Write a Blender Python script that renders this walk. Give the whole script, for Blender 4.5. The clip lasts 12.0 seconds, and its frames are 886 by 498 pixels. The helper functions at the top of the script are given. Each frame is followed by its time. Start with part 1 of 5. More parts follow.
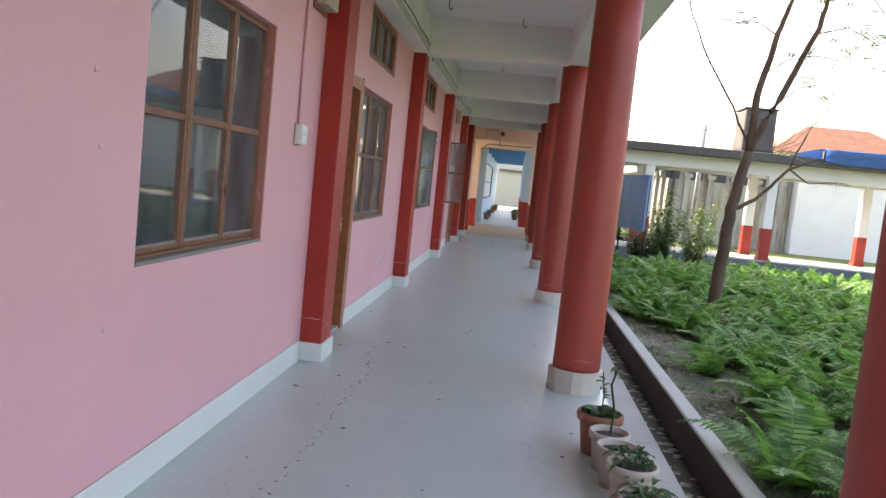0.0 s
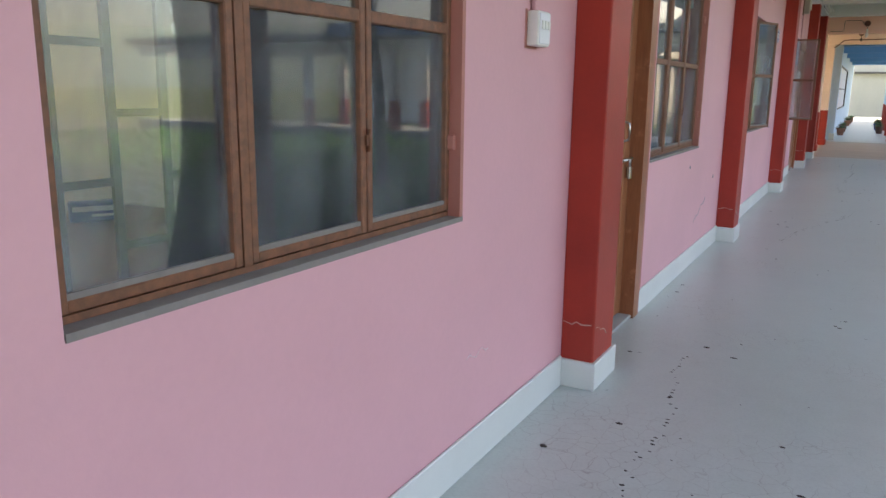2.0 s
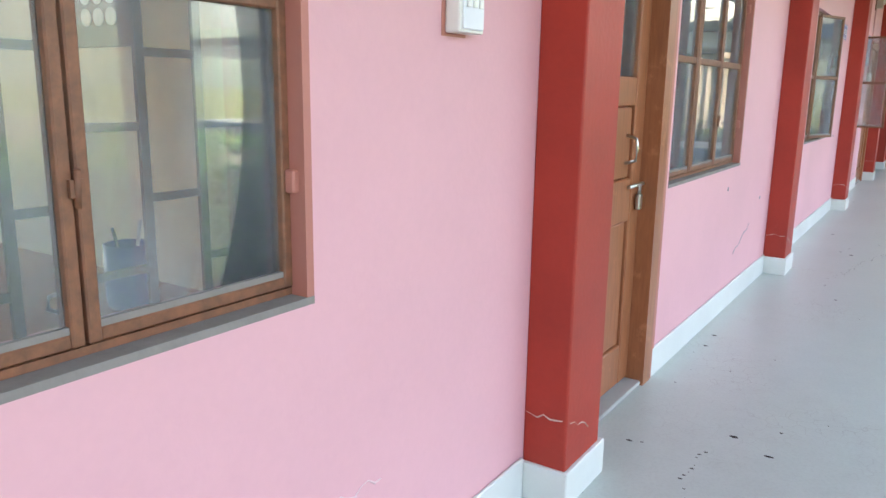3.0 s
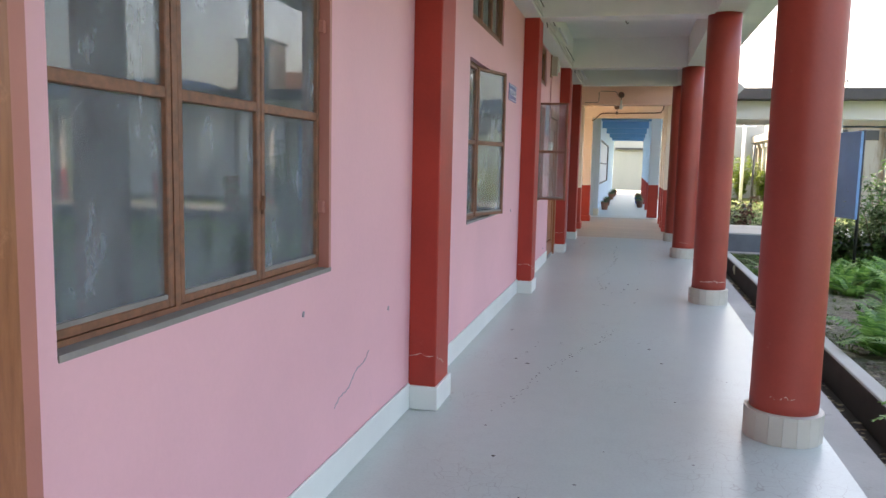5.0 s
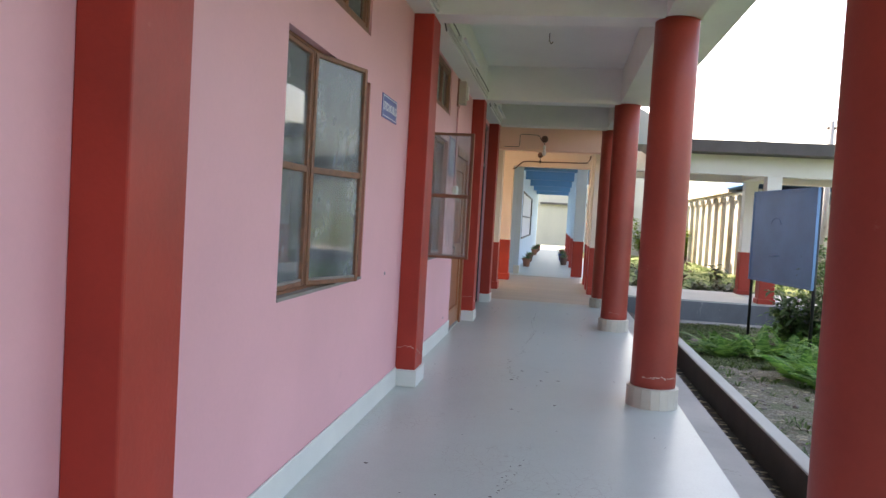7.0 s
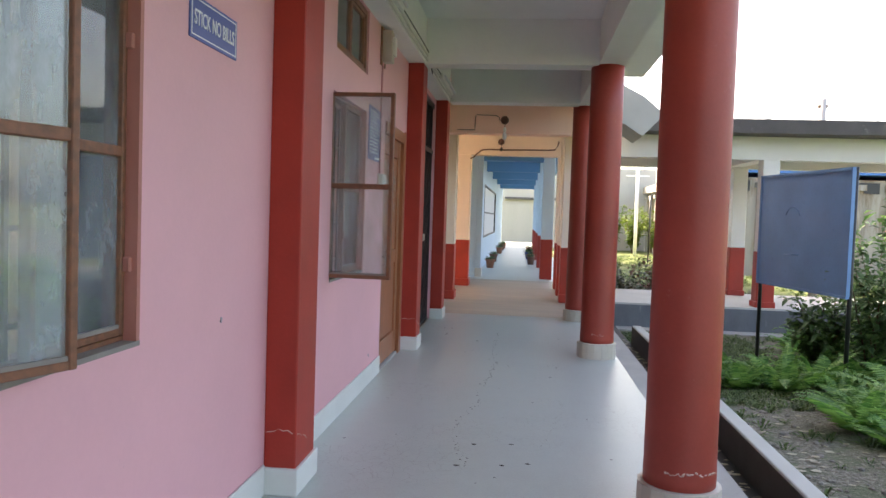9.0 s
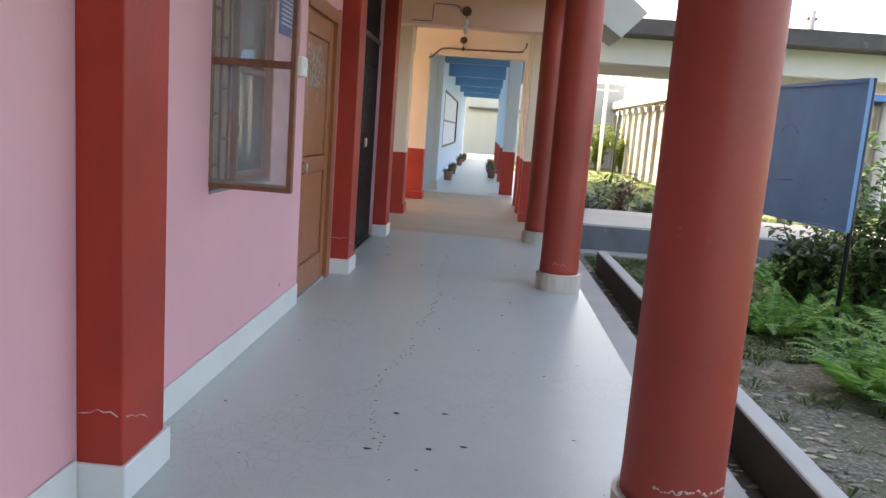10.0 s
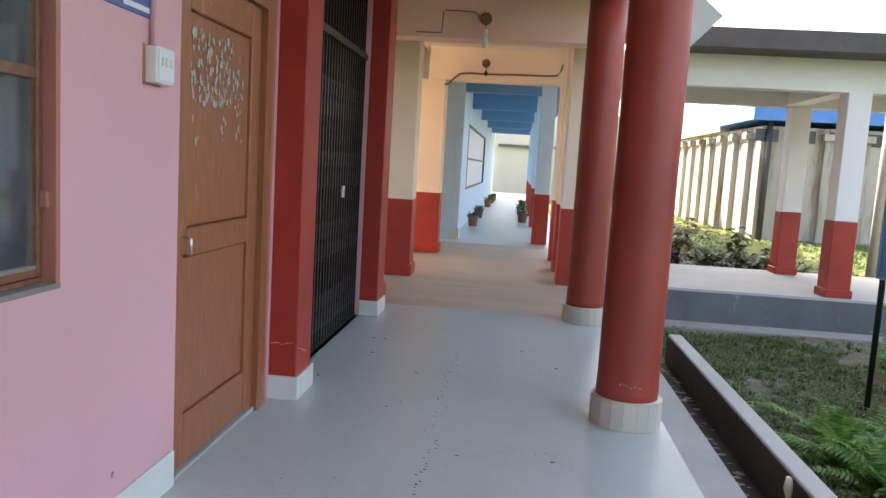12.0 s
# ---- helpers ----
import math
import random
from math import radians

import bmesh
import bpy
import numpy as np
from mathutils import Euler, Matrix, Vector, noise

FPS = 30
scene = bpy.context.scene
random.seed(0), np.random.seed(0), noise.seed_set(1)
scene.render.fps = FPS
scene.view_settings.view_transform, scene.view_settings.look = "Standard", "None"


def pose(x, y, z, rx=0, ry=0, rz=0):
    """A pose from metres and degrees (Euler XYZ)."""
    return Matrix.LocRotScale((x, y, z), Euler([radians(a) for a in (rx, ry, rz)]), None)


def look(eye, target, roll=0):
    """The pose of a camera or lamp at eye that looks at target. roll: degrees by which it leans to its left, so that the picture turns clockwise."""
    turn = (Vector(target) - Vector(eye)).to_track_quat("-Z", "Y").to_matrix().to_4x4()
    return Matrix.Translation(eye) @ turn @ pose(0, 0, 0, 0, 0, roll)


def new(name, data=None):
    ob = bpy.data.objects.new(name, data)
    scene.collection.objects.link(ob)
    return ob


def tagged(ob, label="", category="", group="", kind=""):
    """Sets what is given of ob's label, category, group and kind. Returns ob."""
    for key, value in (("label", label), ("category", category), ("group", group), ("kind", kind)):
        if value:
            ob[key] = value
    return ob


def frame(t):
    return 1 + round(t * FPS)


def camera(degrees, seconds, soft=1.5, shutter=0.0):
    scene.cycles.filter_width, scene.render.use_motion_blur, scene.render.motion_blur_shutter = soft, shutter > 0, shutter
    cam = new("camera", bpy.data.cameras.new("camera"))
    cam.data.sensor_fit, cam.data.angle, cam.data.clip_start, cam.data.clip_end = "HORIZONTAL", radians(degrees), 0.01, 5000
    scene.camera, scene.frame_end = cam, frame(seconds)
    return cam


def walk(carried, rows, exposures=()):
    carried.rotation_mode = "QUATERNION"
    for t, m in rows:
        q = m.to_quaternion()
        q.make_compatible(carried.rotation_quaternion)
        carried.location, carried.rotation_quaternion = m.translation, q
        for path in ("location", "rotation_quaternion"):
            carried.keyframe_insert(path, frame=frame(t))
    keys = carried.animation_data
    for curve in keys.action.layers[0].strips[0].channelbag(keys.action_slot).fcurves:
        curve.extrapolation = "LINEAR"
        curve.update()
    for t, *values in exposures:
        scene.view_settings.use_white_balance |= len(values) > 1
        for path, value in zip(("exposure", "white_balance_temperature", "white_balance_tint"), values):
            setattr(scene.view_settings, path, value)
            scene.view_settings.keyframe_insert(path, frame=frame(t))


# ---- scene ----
cam = camera(61.1, 12.0)
PATH = [
    (0, (1.236, -5.117, 1.364), (1.059, -3.133, 1.183), 5.9),
    (0.5, (1.077, -4.617, 1.37), (0.681, -2.662, 1.217), 3.1),
    (1, (1.05, -4.151, 1.372), (0.481, -2.241, 1.194), 3.1),
    (1.5, (1.019, -3.643, 1.345), (0.325, -1.79, 1.049), 2.9),
    (2, (0.955, -3.14, 1.339), (0.002, -1.432, 0.921), 0.7),
    (2.5, (0.956, -2.663, 1.356), (-0.184, -1.079, 0.921), -0.1),
    (3, (0.887, -2.116, 1.359), (-0.189, -0.482, 0.942), 0.9),
    (3.5, (0.941, -1.581, 1.347), (0.017, 0.164, 1.031), 1.1),
    (3.7, (0.929, -1.342, 1.341), (0.112, 0.462, 1.059), 1.2),
    (5.5, (0.99, 0.672, 1.353), (0.608, 2.624, 1.142), 0.7),
    (6, (0.973, 1.244, 1.338), (0.713, 3.22, 1.173), 0.4),
    (6.5, (1.023, 1.782, 1.331), (0.764, 3.762, 1.215), 1.7),
    (7, (1.004, 2.336, 1.326), (0.707, 4.312, 1.241), 3.3),
    (7.2, (0.995, 2.568, 1.353), (0.71, 4.547, 1.293), 3.6),
    (8.8, (1.024, 4.345, 1.362), (0.794, 6.331, 1.335), 2.7),
    (9, (1.021, 4.575, 1.355), (0.81, 6.562, 1.267), 1.9),
    (9.5, (1.072, 5.181, 1.319), (0.975, 7.167, 1.1), 2.5),
    (10, (1.086, 5.752, 1.298), (0.992, 7.724, 0.98), 4.3),
    (10.5, (1.109, 6.328, 1.313), (0.99, 8.293, 0.957), 3.7),
    (11, (1.078, 6.924, 1.322), (0.754, 8.868, 0.98), 3.2),
    (11.5, (1.083, 7.543, 1.326), (0.904, 9.496, 0.933), 1.3),
    (12, (1.127, 8.09, 1.337), (0.938, 10.069, 1.112), 3.4),
]
EXPOSURES = [(0.0, 2.48, 7700, 16), (1.5, 2.43, 7700, 16), (2.0, 2.5, 7700, 16), (2.5, 3.27, 7700, 12), (3.5, 3.34, 7700, 12), (5.5, 2.58, 7700, 16), (9.0, 2.6, 7700, 16), (12.0, 2.72, 7700, 16)]
walk(cam, [(t, look(eye, target, roll)) for t, eye, target, roll in PATH], EXPOSURES)

# ---- sky, sun, exposure ----
SUN_FROM = Vector((-0.49, 0.59, 0.643)).normalized()
world = bpy.data.worlds.new("sky")
scene.world = world
world.use_nodes = True
wn = world.node_tree.nodes
wn.clear()
w_out = wn.new("ShaderNodeOutputWorld")
w_bg = wn.new("ShaderNodeBackground")
w_sky = wn.new("ShaderNodeTexSky")
w_sky.sky_type = "NISHITA"
w_sky.sun_disc = False
w_sky.sun_elevation = math.asin(SUN_FROM.z)
w_sky.sun_rotation = math.atan2(SUN_FROM.x, SUN_FROM.y)
w_sky.air_density, w_sky.dust_density, w_sky.ozone_density = 1.0, 4.0, 1.0
w_bg.inputs["Strength"].default_value = 0.15
world.node_tree.links.new(w_sky.outputs[0], w_bg.inputs[0])
world.node_tree.links.new(w_bg.outputs[0], w_out.inputs[0])
sun = new("sun", bpy.data.lights.new("sun", "SUN"))
sun.data.energy, sun.data.angle, sun.data.color = 3.0, radians(1.0), (1.0, 0.94, 0.84)
sun.matrix_world = look((0, 0, 30), Vector((0, 0, 30)) - SUN_FROM)


# ---- materials ----
def nodes_of(name):
    m = bpy.data.materials.new(name)
    m.use_nodes = True
    nt = m.node_tree
    return m, nt, nt.nodes["Principled BSDF"]


def add(nt, kind, **props):
    n = nt.nodes.new(kind)
    for key, value in props.items():
        n.inputs[key.replace("_", " ")].default_value = value
    return n


def ramp(nt, source, stops):
    r = nt.nodes.new("ShaderNodeValToRGB")
    e = r.color_ramp.elements
    e[0].position, e[0].color = stops[0][0], (*stops[0][1], 1)
    e[1].position, e[1].color = stops[-1][0], (*stops[-1][1], 1)
    for p, c in stops[1:-1]:
        n = e.new(p)
        n.color = (*c, 1)
    nt.links.new(source, r.inputs[0])
    return r.outputs[0]


def blend(nt, fac, a, b, mode="MIX"):
    n = nt.nodes.new("ShaderNodeMix")
    n.data_type, n.blend_type = "RGBA", mode
    for socket, value in ((n.inputs[0], fac), (n.inputs[6], a), (n.inputs[7], b)):
        if hasattr(value, "is_output"):
            nt.links.new(value, socket)
        elif isinstance(value, (int, float)):
            socket.default_value = value
        else:
            socket.default_value = (*value, 1)
    return n.outputs[2]


def coords(nt, scale=(1, 1, 1)):
    g = nt.nodes.new("ShaderNodeNewGeometry")
    m = nt.nodes.new("ShaderNodeMapping")
    m.inputs["Scale"].default_value = scale
    nt.links.new(g.outputs["Position"], m.inputs["Vector"])
    return m.outputs[0]


def noise_of(nt, vec, scale, detail=4, rough=0.55):
    n = add(nt, "ShaderNodeTexNoise", Scale=scale, Detail=detail, Roughness=rough)
    nt.links.new(vec, n.inputs["Vector"])
    return n.outputs["Fac"]


def bump(nt, bsdf, height, strength, distance=0.01):
    b = add(nt, "ShaderNodeBump", Strength=strength, Distance=distance)
    nt.links.new(height, b.inputs["Height"])
    nt.links.new(b.outputs[0], bsdf.inputs["Normal"])
    return b


def surface(name, colour, rough=0.6, vary=0.12, scale=1.3, grain=60, relief=0.15, metal=0.0, dirt=None, dirt_at=0.62,
            stretch=(1, 1, 1), per_piece=0.0, spec=0.5, dirt_scale=4.0):
    """A painted or mineral surface: blotches, fine grain, optional dirt patches and piece-to-piece change."""
    m, nt, bsdf = nodes_of(name)
    v = coords(nt, stretch)
    big, small = noise_of(nt, v, scale, 5), noise_of(nt, v, grain, 3)
    dark = tuple(c * (1 - vary) for c in colour)
    light = tuple(min(1, c * (1 + vary * 0.7)) for c in colour)
    col = ramp(nt, big, [(0.3, dark), (0.7, light)])
    col = blend(nt, 0.25, col, ramp(nt, small, [(0.3, tuple(c * (1 - vary) for c in colour)), (0.7, colour)]))
    if dirt:
        spots = noise_of(nt, v, dirt_scale, 8, 0.7)
        mask = ramp(nt, spots, [(dirt_at, (0, 0, 0)), (dirt_at + 0.12, (1, 1, 1))])
        col = blend(nt, mask, col, dirt)
    if per_piece:
        info = nt.nodes.new("ShaderNodeObjectInfo")
        col = blend(nt, 1.0, col, ramp(nt, info.outputs["Random"], [(0, (1 - per_piece,) * 3), (1, (1, 1, 1))]), "MULTIPLY")
    nt.links.new(col, bsdf.inputs["Base Color"])
    bsdf.inputs["Roughness"].default_value = rough
    bsdf.inputs["Metallic"].default_value = metal
    bsdf.inputs["Specular IOR Level"].default_value = spec
    bump(nt, bsdf, small, relief, 0.004)
    return m


def leaf_material(name, dark, light, through_light=0.35):
    m, nt, bsdf = nodes_of(name)
    g = nt.nodes.new("ShaderNodeNewGeometry")
    col = ramp(nt, g.outputs["Random Per Island"], [(0, dark), (1, light)])
    info = nt.nodes.new("ShaderNodeObjectInfo")
    col = blend(nt, 0.8, col, ramp(nt, info.outputs["Random"], [(0, (0.6, 0.65, 0.6)), (1, (1.0, 1.0, 0.9))]), "MULTIPLY")
    nt.links.new(col, bsdf.inputs["Base Color"])
    bsdf.inputs["Roughness"].default_value = 0.5
    t = nt.nodes.new("ShaderNodeBsdfTranslucent")
    nt.links.new(col, t.inputs["Color"])
    mix = nt.nodes.new("ShaderNodeMixShader")
    mix.inputs[0].default_value = through_light
    out = nt.nodes["Material Output"]
    nt.links.new(bsdf.outputs[0], mix.inputs[1])
    nt.links.new(t.outputs[0], mix.inputs[2])
    nt.links.new(mix.outputs[0], out.inputs[0])
    return m


def wood(name, base, dark, rough=0.45, grain=(3, 30, 1.2)):
    m, nt, bsdf = nodes_of(name)
    v = coords(nt, grain)
    n = noise_of(nt, v, 6, 6, 0.65)
    fine = noise_of(nt, coords(nt), 90, 2)
    col = ramp(nt, n, [(0.3, dark), (0.65, base)])
    worn = ramp(nt, noise_of(nt, coords(nt), 7, 8, 0.7), [(0.60, (0, 0, 0)), (0.72, (0.7, 0.7, 0.7))])
    col = blend(nt, worn, col, tuple(min(1, c * 1.5 + 0.03) for c in base))
    nt.links.new(col, bsdf.inputs["Base Color"])
    bsdf.inputs["Roughness"].default_value = rough
    bump(nt, bsdf, fine, 0.12, 0.003)
    return m


def dusty_glass(name, dust, tint=(0.9, 0.95, 0.93)):
    """Old window glass: clear, glossy, with a film of dust in patches."""
    m, nt, bsdf = nodes_of(name)
    nt.nodes.remove(bsdf)
    v = coords(nt)
    film = ramp(nt, noise_of(nt, coords(nt, (1, 1, 0.45)), 6.0, 8, 0.7), [(0.32, (dust * 0.35,) * 3), (0.72, (min(1, dust * 2.0),) * 3)])
    clear = nt.nodes.new("ShaderNodeBsdfTransparent")
    clear.inputs[0].default_value = (*tint, 1)
    gloss = nt.nodes.new("ShaderNodeBsdfGlossy")
    gloss.inputs["Roughness"].default_value = 0.02
    dirt = nt.nodes.new("ShaderNodeBsdfDiffuse")
    dirt.inputs[0].default_value = (0.46, 0.50, 0.53, 1)
    fres = add(nt, "ShaderNodeFresnel", IOR=1.5)
    a, b = nt.nodes.new("ShaderNodeMixShader"), nt.nodes.new("ShaderNodeMixShader")
    nt.links.new(film, a.inputs[0])
    nt.links.new(clear.outputs[0], a.inputs[1])
    nt.links.new(dirt.outputs[0], a.inputs[2])
    more = nt.nodes.new("ShaderNodeMath")
    more.operation = "MULTIPLY"
    more.inputs[1].default_value = 1.0
    nt.links.new(fres.outputs[0], more.inputs[0])
    nt.links.new(more.outputs[0], b.inputs[0])
    nt.links.new(a.outputs[0], b.inputs[1])
    nt.links.new(gloss.outputs[0], b.inputs[2])
    nt.links.new(b.outputs[0], nt.nodes["Material Output"].inputs[0])
    return m


M_PINK = surface("pink_paint", (0.725, 0.385, 0.41), 0.62, 0.09, 0.9, 45, 0.12, dirt=(0.58, 0.30, 0.34), dirt_at=0.68, dirt_scale=3)
M_RED = surface("red_pilaster_paint", (0.39, 0.031, 0.016), 0.52, 0.24, 2.2, 50, 0.2, dirt=(0.46, 0.13, 0.09), dirt_at=0.67, dirt_scale=9)
M_REDCOL = surface("red_column_paint", (0.37, 0.049, 0.030), 0.48, 0.24, 2.0, 50, 0.16, dirt=(0.44, 0.15, 0.11), dirt_at=0.65, dirt_scale=10)
M_CEIL = surface("ceiling_whitewash", (0.82, 0.815, 0.78), 0.8, 0.08, 1.1, 25, 0.2, dirt=(0.60, 0.57, 0.52), dirt_at=0.66, dirt_scale=2.2)
M_CREAM = surface("cream_paint", (0.86, 0.70, 0.57), 0.65, 0.06, 1.2, 40, 0.12, dirt=(0.62, 0.46, 0.34), dirt_at=0.68)
M_BEAMPINK = surface("peach_paint", (0.88, 0.58, 0.47), 0.65, 0.06, 1.2, 40, 0.12)
M_WHITE = surface("white_paint", (0.80, 0.79, 0.76), 0.7, 0.06, 1.2, 40, 0.12, dirt=(0.55, 0.53, 0.49), dirt_at=0.64)
M_BLUE = surface("blue_paint", (0.10, 0.28, 0.53), 0.6, 0.10, 1.0, 40, 0.1)
M_PALEBLUE = surface("pale_blue_paint", (0.55, 0.70, 0.82), 0.6, 0.06, 1.0, 40, 0.1)
M_SKIRT = surface("skirting_terrazzo", (0.66, 0.68, 0.64), 0.35, 0.08, 2.5, 120, 0.05, dirt=(0.45, 0.42, 0.38), dirt_at=0.68, dirt_scale=6)
M_PLINTH = surface("plinth_tile", (0.62, 0.56, 0.47), 0.4, 0.10, 4, 120, 0.06, dirt=(0.40, 0.34, 0.27), dirt_at=0.66, dirt_scale=8, per_piece=0.22)
M_CEMENT = surface("cement", (0.40, 0.39, 0.36), 0.85, 0.18, 1.6, 60, 0.35, dirt=(0.16, 0.15, 0.13), dirt_at=0.60, dirt_scale=3.5)
M_DARKCEM = surface("dark_cement", (0.13, 0.14, 0.15), 0.7, 0.35, 1.8, 60, 0.3, dirt=(0.36, 0.36, 0.34), dirt_at=0.60, dirt_scale=3, stretch=(1, 1, 0.4))
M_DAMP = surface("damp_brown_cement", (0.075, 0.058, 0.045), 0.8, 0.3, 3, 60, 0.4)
M_PALECEM = surface("pale_cement", (0.47, 0.48, 0.44), 0.8, 0.12, 1.6, 60, 0.2, dirt=(0.36, 0.35, 0.32), dirt_at=0.62, dirt_scale=2.5)
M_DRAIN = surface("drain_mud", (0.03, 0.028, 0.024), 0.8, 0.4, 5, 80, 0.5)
M_WOOD = wood("window_wood", (0.25, 0.098, 0.050), (0.14, 0.062, 0.036), 0.55, (5, 5, 5))
M_DOOR = wood("door_wood", (0.36, 0.130, 0.057), (0.25, 0.085, 0.036), 0.38, (10, 10, 1.0))
M_GLASS = dusty_glass("dusty_glass", 0.16)
M_FILM = dusty_glass("grimy_glass", 0.28)
M_CLEAR = dusty_glass("hazy_glass", 0.18)
M_IRON = surface("grille_iron", (0.12, 0.075, 0.052), 0.6, 0.2, 6, 80, 0.2)
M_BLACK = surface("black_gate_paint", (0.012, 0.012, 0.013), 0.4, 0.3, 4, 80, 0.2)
M_ROOM = surface("room_distemper", (0.76, 0.68, 0.55), 0.8, 0.06, 1.0, 30, 0.1)
M_ROOF = surface("weathered_roof_edge", (0.10, 0.09, 0.085), 0.75, 0.3, 2.5, 40, 0.4, dirt=(0.22, 0.20, 0.18), dirt_at=0.6)
M_STAIN = surface("stained_white_wall", (0.44, 0.41, 0.35), 0.85, 0.2, 0.6, 20, 0.2, dirt=(0.22, 0.17, 0.11), dirt_at=0.49, dirt_scale=1.6, stretch=(1, 1, 0.14))
M_BOARD = surface("blue_grey_board", (0.13, 0.28, 0.52), 0.45, 0.15, 2.5, 40, 0.08, dirt=(0.09, 0.21, 0.42), dirt_at=0.60, dirt_scale=5)
M_STEEL = surface("steel", (0.55, 0.55, 0.53), 0.3, 0.1, 5, 80, 0.05, metal=1.0)
M_PLASTIC = surface("white_plastic", (0.78, 0.77, 0.72), 0.35, 0.04, 5, 90, 0.03)
M_SIGN = surface("enamel_blue", (0.055, 0.085, 0.30), 0.35, 0.08, 5, 80, 0.03)
M_LETTER = surface("sign_white", (0.75, 0.76, 0.78), 0.5, 0.05, 5, 80, 0.02)
M_CABLE = surface("cable", (0.05, 0.042, 0.036), 0.6, 0.2, 5, 80, 0.1)
M_CONDUIT = surface("conduit", (0.62, 0.60, 0.56), 0.5, 0.1, 5, 60, 0.05)
M_TERRA = surface("terracotta", (0.33, 0.13, 0.075), 0.75, 0.15, 6, 90, 0.2, dirt=(0.52, 0.36, 0.27), dirt_at=0.58, dirt_scale=9)
M_PALEPOT = surface("pale_pot", (0.52, 0.44, 0.37), 0.75, 0.14, 6, 90, 0.2, dirt=(0.34, 0.22, 0.16), dirt_at=0.60, dirt_scale=10)
M_DARKPOT = surface("dark_pot", (0.16, 0.08, 0.055), 0.7, 0.2, 6, 90, 0.2)
M_SOIL = surface("soil", (0.075, 0.058, 0.042), 0.95, 0.35, 8, 60, 0.6)
M_BARK = surface("bark", (0.12, 0.076, 0.050), 0.9, 0.35, 9, 60, 0.6, stretch=(1, 1, 0.35))
M_LEAF_FERN = leaf_material("fern_leaf", (0.06, 0.20, 0.036), (0.27, 0.50, 0.12), 0.46)
M_LEAF_GRASS = leaf_material("grass_leaf", (0.045, 0.085, 0.022), (0.17, 0.24, 0.08), 0.3)
M_LEAF_WEED = leaf_material("weed_leaf", (0.03, 0.045, 0.02), (0.09, 0.105, 0.045), 0.2)
M_LEAF_TREE = leaf_material("tree_leaf", (0.05, 0.10, 0.025), (0.15, 0.22, 0.06))
M_LEAF_SHRUB = leaf_material("shrub_leaf", (0.045, 0.105, 0.03), (0.16, 0.28, 0.085))
M_LEAF_LIME = leaf_material("lime_leaf", (0.11, 0.18, 0.015), (0.24, 0.32, 0.03))
M_LEAF_POT = leaf_material("pot_leaf", (0.03, 0.08, 0.025), (0.12, 0.22, 0.08))
M_LITTER = leaf_material("dry_leaf", (0.13, 0.10, 0.062), (0.52, 0.47, 0.34), 0.1)
M_DEBRIS = surface("dark_debris", (0.045, 0.035, 0.028), 0.85, 0.3, 9, 80, 0.2)


def floor_material():
    """Pale grey polished floor with hairline crazing and dull patches."""
    m, nt, bsdf = nodes_of("pale_floor")
    v = coords(nt)
    big, mid = noise_of(nt, v, 0.7, 5), noise_of(nt, v, 9, 6, 0.65)
    col = ramp(nt, big, [(0.3, (0.46, 0.51, 0.47)), (0.7, (0.53, 0.58, 0.535))])
    col = blend(nt, 0.22, col, ramp(nt, mid, [(0.30, (0.40, 0.435, 0.41)), (0.62, (0.56, 0.605, 0.57))]))
    speck = noise_of(nt, v, 70, 4, 0.7)
    col = blend(nt, 0.20, col, ramp(nt, speck, [(0.32, (0.34, 0.37, 0.35)), (0.55, (0.55, 0.595, 0.56))]))
    smear = ramp(nt, noise_of(nt, coords(nt, (1.6, 0.5, 1)), 2.2, 7, 0.7), [(0.56, (0, 0, 0)), (0.72, (1, 1, 1))])
    col = blend(nt, blend(nt, 0.22, (0, 0, 0), smear), col, (0.40, 0.41, 0.38))
    warp = nt.nodes.new("ShaderNodeVectorMath")
    warp.operation = "ADD"
    wob = add(nt, "ShaderNodeTexNoise", Scale=5.0, Detail=3.0)
    nt.links.new(v, wob.inputs["Vector"])
    sc = nt.nodes.new("ShaderNodeVectorMath")
    sc.operation = "SCALE"
    sc.inputs["Scale"].default_value = 0.12
    nt.links.new(wob.outputs["Color"], sc.inputs[0])
    nt.links.new(v, warp.inputs[0])
    nt.links.new(sc.outputs[0], warp.inputs[1])
    vor = add(nt, "ShaderNodeTexVoronoi", Scale=13.0)
    vor.feature = "DISTANCE_TO_EDGE"
    nt.links.new(warp.outputs[0], vor.inputs["Vector"])
    crack = ramp(nt, vor.outputs["Distance"], [(0.0, (1, 1, 1)), (0.020, (0, 0, 0))])
    where = ramp(nt, noise_of(nt, v, 0.9, 4), [(0.48, (0, 0, 0)), (0.60, (1, 1, 1))])
    lines = blend(nt, 1.0, crack, where, "MULTIPLY")
    col = blend(nt, blend(nt, 0.75, (0, 0, 0), lines), col, (0.30, 0.29, 0.27))
    nt.links.new(col, bsdf.inputs["Base Color"])
    r = ramp(nt, mid, [(0.3, (0.30, 0.30, 0.30)), (0.75, (0.36, 0.36, 0.36))])
    nt.links.new(r, bsdf.inputs["Roughness"])
    bump(nt, bsdf, mid, 0.015, 0.002)
    return m


